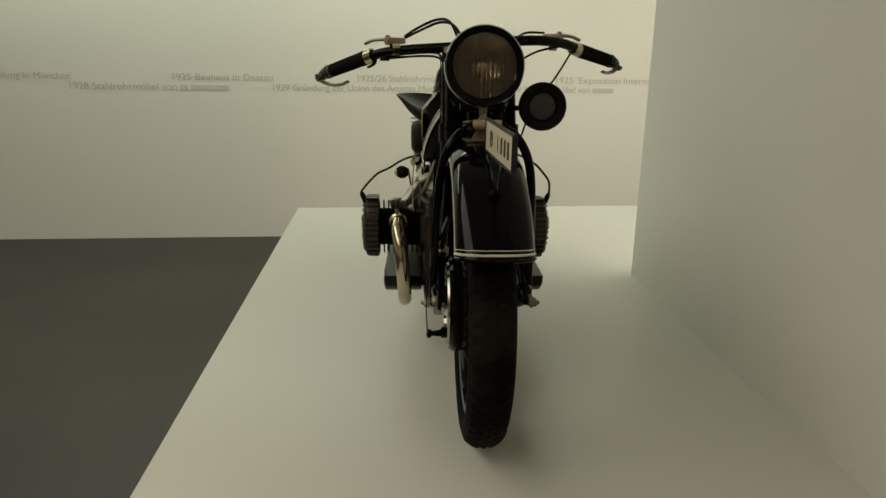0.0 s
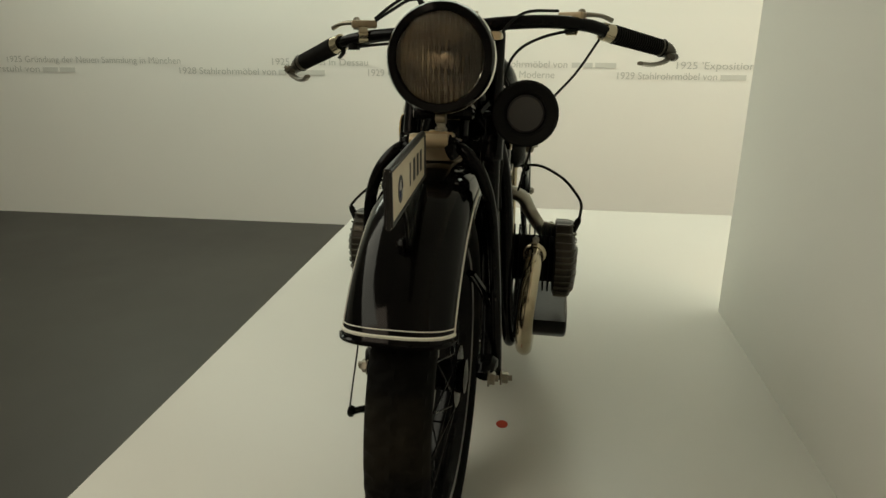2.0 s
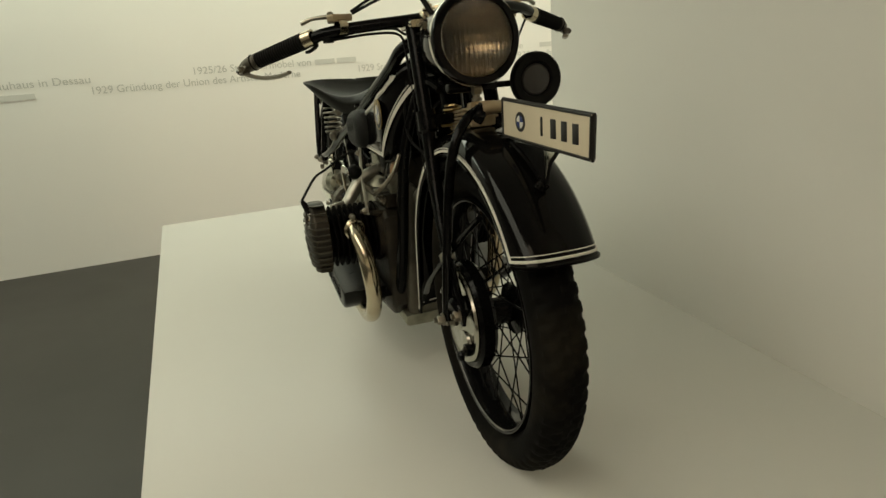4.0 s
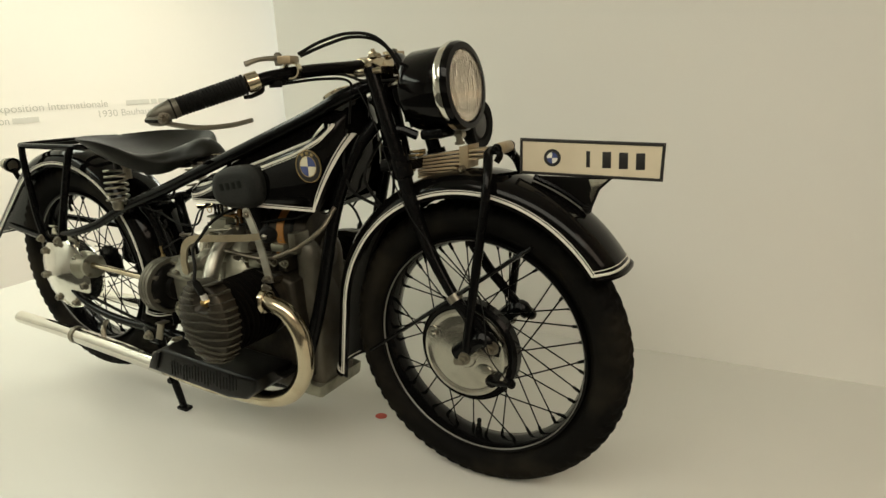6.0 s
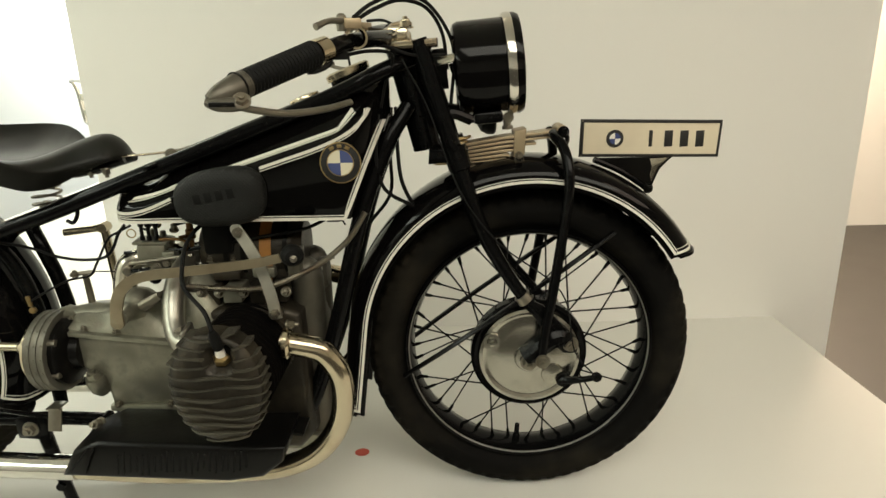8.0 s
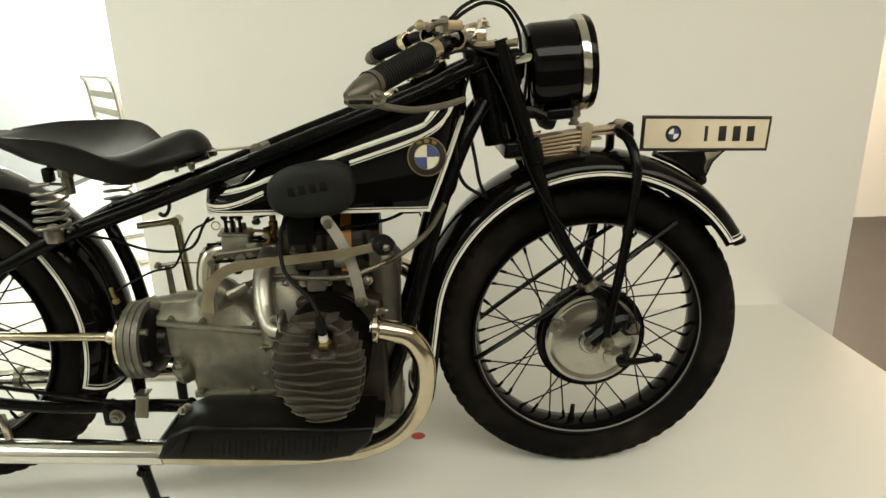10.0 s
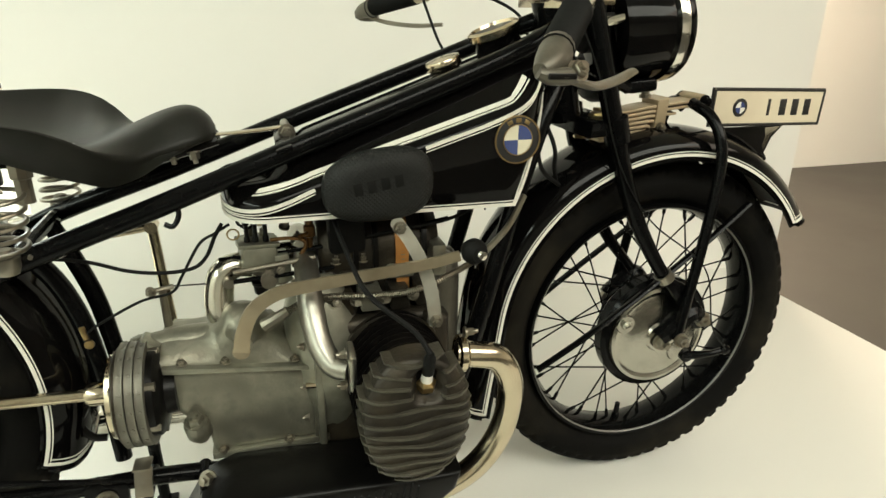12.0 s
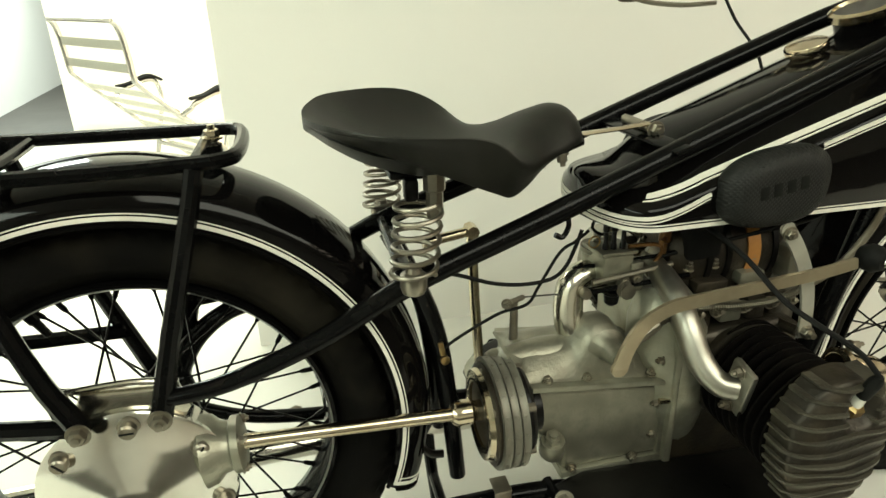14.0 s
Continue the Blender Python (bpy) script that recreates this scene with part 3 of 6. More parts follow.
# frame: a pair of tube triangles
for s in (-1, 1):
    flank = [0.080, 0.088, 0.097, 0.102, 0.110, 0.119, 0.127, 0.123, 0.115] if s < 0 else [0.072, 0.088, 0.093, 0.096, 0.107, 0.117, 0.122, 0.123, 0.115]
    rise = [0.856, 0.818, 0.720, 0.644, 0.584, 0.532, 0.497, 0.485] if s < 0 else [0.856, 0.822, 0.726, 0.650, 0.588, 0.533, 0.497, 0.485]
    part("top_tube", tube([(-0.196, s * 0.045, 0.880)] + [(x, s * y, z) for x, y, z in zip((-0.255, -0.34, -0.60, -0.80, -0.97, -1.08, -1.19, -1.27), flank, rise)],
                          [0.0145] * 6 + [0.012, 0.011, 0.010], 14, 6), "frame", bike, "black frame tube")
    part("down_tube", tube([(-0.205, s * 0.035, 0.80), (-0.245, s * 0.065, 0.735), (-0.296, s * 0.088, 0.610), (-0.36, s * 0.095, 0.385), (-0.415, s * 0.10, 0.235), (-0.46, s * 0.105, 0.175), (-0.54, s * 0.11, 0.165)], 0.0145, 14, 6), "frame", bike, "black frame tube")
    part("lower_tube", tube([(-0.54, s * 0.11, 0.165), (-0.66, s * 0.115, 0.195), (-0.74, s * 0.118, 0.222), (-0.84, s * 0.12, 0.236), (-1.05, s * 0.125, 0.243), (-1.2, s * 0.12, 0.266), (-1.3, s * 0.112, 0.315)], [0.0145, 0.0145, 0.013, 0.013, 0.012, 0.011, 0.010], 12, 6), "frame", bike, "black frame tube")
    part("seat_tube", tube([(-0.972, s * 0.060, 0.585), (-0.946, s * 0.046, 0.530), (-0.926, s * 0.044, 0.46), (-0.914, s * 0.046, 0.36), (-0.906, s * 0.060, 0.235)], [0.013, 0.0135, 0.0135, 0.0135, 0.012], 12, 6), "frame", bike, "black frame tube")
part("cross_brace", tube([(-0.972, -0.116, 0.588), (-0.972, 0.116, 0.588)], 0.010, 10, 1), "frame", bike)
part("cross_brace", tube([(-0.60, -0.11, 0.175), (-0.60, 0.11, 0.175)], 0.010, 10, 1), "frame", bike)
clip = box((0.008, 0.005, 0.022), Matrix.Translation((-0.924, -0.058, 0.454)) @ pose(0, 0, 0, 0, -10, 0), 0.002)
lathe([(0.0, 0), (0.0065, 0), (0.0065, 0.005), (0.0, 0.007)], (-0.920, -0.056, 0.436), (0, -1, 0), 14, clip)
part("frame_clip", clip, "brass", bike, "small brass clip on the frame tube")
hk = tube([(-0.772, -0.104, 0.645), (-0.772, -0.108, 0.632), (-0.780, -0.110, 0.620), (-0.790, -0.110, 0.624)], 0.0035, 8, 5)
part("frame_hook", hk, "frame", bike)

# steering head and fork
part("steering_head", tube([(-0.215, 0, 0.905), (-0.175, 0, 0.72)], [0.030, 0.026], 20, 1), "frame", bike, "black steering head")
part("upper_yoke", slab([(-0.235, 0.893), (-0.15, 0.898), (-0.15, 0.912), (-0.235, 0.907)], -0.085, 0.085, 0.005), "nickel", bike, "worn nickel fork yoke")
part("lower_yoke", slab([(-0.172, 0.702), (-0.105, 0.706), (-0.102, 0.726), (-0.170, 0.728)], -0.085, 0.085, 0.007), "frame", bike)
part("head_nut", lathe([(0.0, 0), (0.022, 0), (0.022, 0.012), (0.016, 0.014), (0.016, 0.03), (0.010, 0.034), (0.0, 0.035)], (-0.217, 0, 0.908), (-0.2, 0, 1), 6), "nickel", bike, "nickel steering head nut")
for s in (-1, 1):
    fk = tube([(-0.183, s * 0.073, 0.91), (-0.122, s * 0.075, 0.705)], 0.0155, 14, 1)
    tube([(-0.122, s * 0.075, 0.715), (-0.108, s * 0.077, 0.66), (-0.072, s * 0.082, 0.565), (-0.02, s * 0.088, 0.475), (0.02, s * 0.092, 0.425), (0.055, s * 0.094, 0.385)], [0.0165, 0.0155, 0.014, 0.012, 0.011, 0.010], 14, 6, fk)
    lathe([(0.021, -0.02), (0.021, 0.02), (0.016, 0.025)], (-0.122, s * 0.075, 0.713), (0.28, 0, -1), 16, fk)
    part("fork_leg", fk, "frame", bike, "black fork leg")
    link = tube([(0.082, s * 0.094, 0.363), (0.055, s * 0.096, 0.375), (0.0, s * 0.094, 0.332)], [0.014, 0.020, 0.018], 10, 5, flat=1.0)
    part("fork_link", link, "frame", bike)
    part("link_nut", bolt((0.082, s * 0.102, 0.362), (0, s, 0), 0.011, 0.010), "steel", bike)
    hoop = tube([(0.026, s * 0.110, 0.333), (0.035, s * 0.109, 0.40), (0.051, s * 0.106, 0.50), (0.067, s * 0.100, 0.61), (0.073, s * 0.092, 0.665), (0.071, s * 0.078, 0.702), (0.064, s * 0.058, 0.727), (0.056, s * 0.040, 0.737), (0.055, s * 0.020, 0.742)], 0.0095, 12, 6)
    part("spring_rod", hoop, "frame", bike, "bent black rod from axle to leaf spring")
    part("rod_nut", bolt((0.028, s * 0.118, 0.336), (0, s, 0), 0.010, 0.012), "steel", bike)
    for p, q in (((-0.232, 0.293), (0.160, 0.570)),):
        st = tube([(p[0], s * 0.080, p[1]), (-0.12, s * 0.092, p[1] + (q[1] - p[1]) * 0.286), (q[0] - 0.1, s * 0.090, q[1] - 0.0706), (q[0], s * 0.079, q[1])], 0.0075, 8, 3, flat=0.6)
        part("mudguard_stay", st, "frame", bike)
part("spring_eye", lathe([(0.0, -0.030), (0.010, -0.030), (0.0115, -0.026), (0.0115, 0.026), (0.010, 0.030), (0.0, 0.030)], (0.071, 0, 0.746), "y", 18), "leaf", bike)
for s in (-1, 1):
    part("shackle_link", tube([(0.072, s * 0.032, 0.748), (0.078, s * 0.034, 0.735), (0.073, s * 0.040, 0.722)], [0.009, 0.009, 0.008], 8, 4, flat=0.5), "frame", bike)
    part("shackle_bolt", bolt((0.071, s * 0.031, 0.746), (0, s, 0), 0.008, 0.008), "frame", bike)
for k in range(7):
    x0, x1 = -0.118, 0.072 - 0.024 * k
    z0, z1 = 0.7265 - 0.0066 * k, 0.750 - 0.0066 * k - 0.0042 * k
    xm, zm = -0.03, 0.740 - 0.0066 * k - 0.0012 * k
    lf = slab([(x0, z0 - 0.0050), (xm, zm - 0.0050), (x1, z1 - 0.0050), (x1, z1 - 0.001), (xm, zm), (x0, z0)], -0.0225, 0.0225, 0.0008)
    part("spring_leaf", lf, "leaf", bike, "tan steel spring leaf")
part("spring_clamp", slab([(-0.018, 0.702), (0.003, 0.706), (0.006, 0.753), (-0.016, 0.749)], -0.0255, 0.0255, 0.003), "leaf", bike)
part("clamp_bolt", bolt((-0.008, -0.027, 0.705), r=0.006, h=0.008), "steel", bike)
# coil damper seen behind the fork
cs = tube([(-0.150 + 0.016 * math.cos(t * 0.8) + 0.0008 * t, -0.02 + 0.016 * math.sin(t * 0.8), 0.69 + 0.0011 * t) for t in range(48)], 0.003, 6, 1)
part("damper_coil", cs, "brass", bike)

# headlamp
lamp_body = lathe([(0.0, -0.110), (0.066, -0.110), (0.075, -0.106), (0.0785, -0.098), (0.0785, -0.020), (0.076, -0.012), (0.0745, -0.012), (0.0745, -0.098), (0.0, -0.104)], (0.0, 0, 0.868), "x", 56)
hl = part("headlamp", lamp_body, "enamel", bike, "large black drum headlamp with a bright rim")
part("headlamp_rim", lathe([(0.078, -0.024), (0.0835, -0.023), (0.0858, -0.016), (0.0845, -0.009), (0.0765, -0.008), (0.0765, -0.024)], (0.0, 0, 0.868), "x", 64, ring=True), "chrome", hl, "bright metal lamp rim")
part("headlamp_bezel", lathe([(0.0842, -0.0085), (0.0846, -0.003), (0.081, 0.004), (0.070, 0.005), (0.0675, 0.001), (0.0675, -0.0085)], (0.0, 0, 0.868), "x", 64, ring=True), "enamel", hl, "black lamp bezel")
part("reflector", lathe([(0.068, -0.006), (0.060, -0.022), (0.046, -0.040), (0.028, -0.055), (0.0, -0.062), (0.0, -0.064), (0.030, -0.058), (0.049, -0.042), (0.063, -0.023), (0.071, -0.006)], (0.0, 0, 0.868), "x", 64, ring=True), "reflector", hl, "dull silvered reflector")
part("bulb", lathe([(0.008, -0.062), (0.008, -0.045), (0.012, -0.038), (0.014, -0.028), (0.010, -0.018), (0.0, -0.014)], (0.0, 0, 0.868), "x", 18), "reflector", hl)
part("bulb_socket", lathe([(0.010, -0.0605), (0.010, -0.046), (0.017, -0.043), (0.022, -0.045), (0.023, -0.057)], (0.0, 0, 0.868), "x", 28, ring=True), "dull", hl)
lens = bmesh.new()
nx, rad = 128, 0.068
cols = []
for k in range(nx + 1):
    y = -rad + 2 * rad * k / nx
    h = math.sqrt(max(rad * rad - y * y, 1e-8))
    bulge = 0.0045 + 0.0009 * math.cos(k * math.pi / 2) + 0.0004 * math.sin(k * 0.83)
    cols.append([(0.0 + bulge + 0.006 * (1 - (y * y + (h * v) ** 2) / rad ** 2), y, 0.868 + h * v) for v in [j / 10 - 1 for j in range(21)]])
vf = [[lens.verts.new(p) for p in c] for c in cols]
vb = [[lens.verts.new((0.0, p[1], p[2])) for p in c] for c in cols]
for g, flip in ((vf, 1), (vb, 0)):
    for k in range(nx):
        for j in range(20):
            q = (g[k][j], g[k + 1][j], g[k + 1][j + 1], g[k][j + 1])
            lens.faces.new(q if flip else q[::-1])
for k in range(nx):
    for j in (0, 20):
        lens.faces.new((vf[k][j], vb[k][j], vb[k + 1][j], vf[k + 1][j]))
lens_ob = part("lens", lens, "glass", hl, "vertically ribbed clear lamp glass", 80)
lens_ob.visible_shadow = False
sw = lathe([(0.0, -0.150), (0.030, -0.148), (0.034, -0.143), (0.034, -0.122), (0.0, -0.122)], (0.0, 0.0, 0.872), "x", 28)
part("lamp_switch", sw, "rubber", hl)
lb = box((0.05, 0.10, 0.02), Matrix.Translation((-0.06, 0, 0.785)), 0.006)
tube([(-0.09, 0.05, 0.785), (-0.12, 0.06, 0.80), (-0.15, 0.072, 0.80)], 0.009, 8, 4, lb)
tube([(-0.09, -0.05, 0.785), (-0.12, -0.06, 0.80), (-0.15, -0.072, 0.80)], 0.009, 8, 4, lb)
part("lamp_bracket", lb, "frame", hl)
for y in (0.0,):
    part("lamp_screw", lathe([(0.0, 0), (0.007, 0), (0.007, 0.014), (0.010, 0.015), (0.010, 0.02), (0.0, 0.022)], (-0.045 + 0.02 * (y == 0), y, 0.778), (0, 0, -1), 10), "steel", hl)
part("rim_screw", lathe([(0.0, -0.008), (0.009, -0.008), (0.009, 0.008), (0.0, 0.008)], (-0.022, 0, 0.778), "y", 12), "steel", hl)
part("cable_socket", tube([(-0.135, -0.055, 0.885), (-0.092, -0.062, 0.892)], 0.007, 10, 1), "polish", hl, "pale cable socket on the lamp")
hl.matrix_local = Matrix.Translation((-0.038, 0, 0.8645)) @ Matrix.Rotation(radians(-4.5), 4, "Y") @ Matrix.Scale(1.035, 4) @ Matrix.Translation((0.028, 0, -0.868))

# horn
horn = lathe([(0.0, -0.075), (0.022, -0.073), (0.030, -0.060), (0.030, -0.035), (0.047, -0.026), (0.054, -0.012), (0.054, 0.0), (0.050, 0.004), (0.036, 0.0), (0.033, -0.006), (0.0, -0.006)], (-0.042, 0.137, 0.780), "x", 40)
ho = part("horn", horn, "rubber", bike, "round black horn beside the headlamp")
part("horn_face", lathe([(0.0, 0.0), (0.031, 0.0), (0.028, 0.004), (0.010, 0.0055), (0.0, 0.006)], (-0.048, 0.137, 0.780), "x", 32), "dial", ho)
part("horn_bracket", box((0.02, 0.07, 0.012), Matrix.Translation((-0.08, 0.10, 0.775)), 0.004), "frame", ho)
# show plate along the front mudguard
pb = slab([(0.106, 0.696), (0.373, 0.686), (0.376, 0.7545), (0.108, 0.765)], -0.0025, 0.0025, 0.001)
npl = part("front_plate", pb, "black", bike, "narrow cream plate with black edge standing lengthwise on the mudguard")
for s in (-1, 1):
    yy = s * 0.0030
    part("plate_face", slab([(0.108, 0.698), (0.371, 0.688), (0.374, 0.7525), (0.110, 0.763)], *sorted((s * 0.0023, s * 0.0031)), 0.0), "cream", npl, "cream painted plate face")
    e = [(0.110, 0.6995), (0.3700, 0.6895), (0.3730, 0.7510), (0.1115, 0.7615), (0.110, 0.6995)]
    for (xa, za), (xb, zb) in zip(e, e[1:]):
        part("plate_border", tube([(xa, yy, za), (xb, yy, zb)], 0.0024, 6, 1, flat=1.0), "black", npl)
    for k in range(4):
        xx = 0.240 + 0.030 * k + (0.004 if k else 0) if s < 0 else 0.242 - 0.030 * k - (0.004 if k else 0)
        zc = 0.7255 - 0.038 * (xx - 0.24)
        part("plate_bar", box((0.007 if k == 0 else 0.016, 0.0012, 0.030), Matrix.Translation((xx, yy, zc)), 0.0004), "black", npl, "plain black bar of print")
    bx, bz = (0.172, 0.7275) if s < 0 else (0.312, 0.7205)
    part("plate_badge", lathe([(0.0, 0), (0.0165, 0), (0.0165, 0.001), (0.0, 0.001)], (bx, yy - s * 0.0006, bz), (0, s, 0), 24), "black", npl)
    for q in range(4):
        a0 = math.pi / 2 * q
        sec = bmesh.new()
        v = [sec.verts.new((bx, yy + s * 0.0009, bz))] + [sec.verts.new((bx + 0.0105 * math.cos(a0 + t * math.pi / 12), yy + s * 0.0009, bz + 0.0105 * math.sin(a0 + t * math.pi / 12))) for t in range(7)]
        sec.faces.new(v)
        r = bmesh.ops.extrude_face_region(sec, geom=sec.faces[:])
        bmesh.ops.translate(sec, vec=(0, s * 0.0005, 0), verts=[g for g in r["geom"] if isinstance(g, bmesh.types.BMVert)])
        part("badge_quarter", sec, "blue" if q % 2 == (s > 0) else "porcelain", npl)
part("plate_foot", slab([(0.135, 0.693), (0.285, 0.690), (0.262, 0.668), (0.246, 0.628), (0.222, 0.640), (0.16, 0.682)], -0.002, 0.002, 0.0008), "dull", npl, "black sheet foot with flaking paint")
part("plate_chip", slab([(0.241, 0.688), (0.278, 0.689), (0.258, 0.671), (0.247, 0.643), (0.243, 0.655), (0.246, 0.672)], -0.0024, 0.0024, 0.0004), "polish", npl, "bare metal where paint has flaked")
part("foot_strap", tube([(0.135, 0, 0.690), (0.19, 0, 0.665), (0.245, 0, 0.628)], 0.006, 8, 3), "frame", npl)
part("foot_bolt", bolt((0.240, -0.006, 0.632), r=0.007, h=0.006), "dull", npl)
npl.matrix_local = Matrix.Translation((0.15, 0, 0)) @ Matrix.Rotation(radians(4), 4, "Z") @ Matrix.Translation((-0.15, 0, 0))


# fuel tank between the tubes
def tube_z(x):
    return 0.875 + 0.375 * (x + 0.21)


TY = -0.0195
tk = bmesh.new()
rings = []
TX = [-0.7224, -0.7215, -0.7195, -0.7165, -0.712, -0.706, -0.698, -0.688, -0.676, -0.662, -0.645, -0.60, -0.54, -0.48, -0.42, -0.37, -0.33, -0.308, -0.295, -0.282, -0.270, -0.258, -0.250, -0.244, -0.240, -0.2385]


def tank_top(x):
    """Upper edge of the flank: a straight rise that levels out at the rear end and turns up at the nose."""
    if x < -0.60:
        return 0.6445 + 0.0255 * math.exp((x + 0.60) / 0.05)
    return 0.7475 + 0.323 * (x + 0.36) + 7.0 * max(0.0, x + 0.33) ** 2


def tank_half(x):
    """Half width of the tank at x: straight flanks, a rounded nose and a rounded rear end."""
    if x > -0.318:
        return 0.1145 * max(0.02, 1 - min(1.0, (x + 0.318) / 0.080) ** 1.8) ** 0.62
    u = min(1.0, max(0.0, (-0.650 - x) / 0.0727))
    return 0.1145 * (1 - u ** 2.6) ** (1 / 2.2)


for x in TX:
    bot = 0.617 if x < -0.308 else 0.617 + (x + 0.308) * 2.4
    top = min(tank_top(x), tube_z(x) - 0.040)
    crown = tube_z(x) - 0.010
    if x < -0.60:
        crown -= (crown - top - 0.024) * min(1.0, (-0.60 - x) / 0.06)
    bot = min(bot, top - 0.004)
    hw = tank_half(x)
    low = min(0.010, (top - bot) * 0.3)
    half = [(hw * 0.80, bot), (max(hw - 0.006, hw * 0.9), bot + low * 0.3), (hw, bot + low), (hw, (bot + top) / 2), (hw, top - low * 0.6), (max(hw - 0.004, hw * 0.93), top + 0.0005), (hw * 0.86, top + 0.0065), (hw * 0.77, top + 0.0125), (hw * 0.73, top + 0.0165), (hw * 0.58, max(crown - 0.012, top + 0.0185)), (hw * 0.46, max(crown - 0.003, top + 0.021)), (hw * 0.24, max(crown + 0.004, top + 0.024))]
    rings.append([(x, TY - y, z) for y, z in half] + [(x, TY + y, z) for y, z in half[::-1]])
skin(tk, rings)
tank = part("fuel_tank", tk, "enamel", bike, "black enamelled wedge-shaped fuel tank with white lining", 70)


RIM = [(-0.55 - 0.0345 * k / 10, 0.1145) for k in range(10)] + [(-0.65 - 0.0727 * math.sin(math.pi / 2 * k / 30) if k < 30 else -0.7227, 0.0) for k in range(31)]
RIM = [(x, tank_half(x) if i < len(RIM) - 1 else 0.0) for i, (x, y) in enumerate(RIM)]


def on_rim(x):
    """Point and outward normal on the tank's outline, where x runs on round the rear end as if the flank were straight."""
    if x > -0.55:
        y = tank_half(x)
        slope = (tank_half(x + 0.001) - y) / 0.001
        n = math.hypot(slope, 1.0)
        return (x, y), (-slope / n, 1.0 / n)
    left = -0.55 - x
    for (xa, ya), (xb, yb) in zip(RIM, RIM[1:]):
        step = math.hypot(xb - xa, yb - ya)
        if left <= step:
            f = left / max(step, 1e-9)
            return (xa + (xb - xa) * f, ya + (yb - ya) * f), ((yb - ya) / step, -(xb - xa) / step)
        left -= step
    return (RIM[-1][0], 0.0), (-1.0, 0.0)


def lining(pts, width, side, parent, lift=0.0009):
    """A thin painted line on the tank's flank, along points in x and z."""
    line = curve([(x, 0, z) for x, z in pts], 12)
    st = bmesh.new()
    rg = []
    for i, p in enumerate(line):
        d = (line[min(i + 1, len(line) - 1)] - line[max(i - 1, 0)]).normalized()
        nx_, nz_ = -d.z * width / 2, d.x * width / 2
        ring = []
        for e, up_ in ((1, lift), (-1, lift), (-1, -0.0006), (1, -0.0006)):
            (x, y), (nx, ny) = on_rim(p.x + e * nx_)
            ring.append((x + nx * up_, TY + side * (y + ny * up_), p.z + e * nz_))
        rg.append(ring)
    skin(st, rg)
    part("lining", st, "stripe", parent, "hand-painted white lining")


def shoulder_line(xs, width, shift, side, parent):
    """A painted line along the sloping shoulder above the tank's flank, round its rear end."""
    st = bmesh.new()
    rg = []
    for i in range(len(xs) * 6 - 5):
        k, f = divmod(i / 6, 1)
        x = xs[int(k)] + (xs[min(int(k) + 1, len(xs) - 1)] - xs[int(k)]) * f
        (px_, py_), (nx, ny) = on_rim(x)
        z = tank_top(px_)
        ring = []
        for e, up_ in ((1, 0.0012), (-1, 0.0012), (-1, -0.0008), (1, -0.0008)):
            go = 0.0215 - shift + e * width / 2
            go = go * min(1.0, py_ / 0.05 + 0.35)
            ring.append((px_ - nx * go + nx * 0.5 * up_, TY + side * (py_ - ny * go + ny * 0.5 * up_), z + 0.0005 + (go - 0.004) * 0.55 + 0.86 * up_))
        rg.append(ring)
    skin(st, rg)
    part("lining", st, "stripe", parent, "hand-painted white lining")


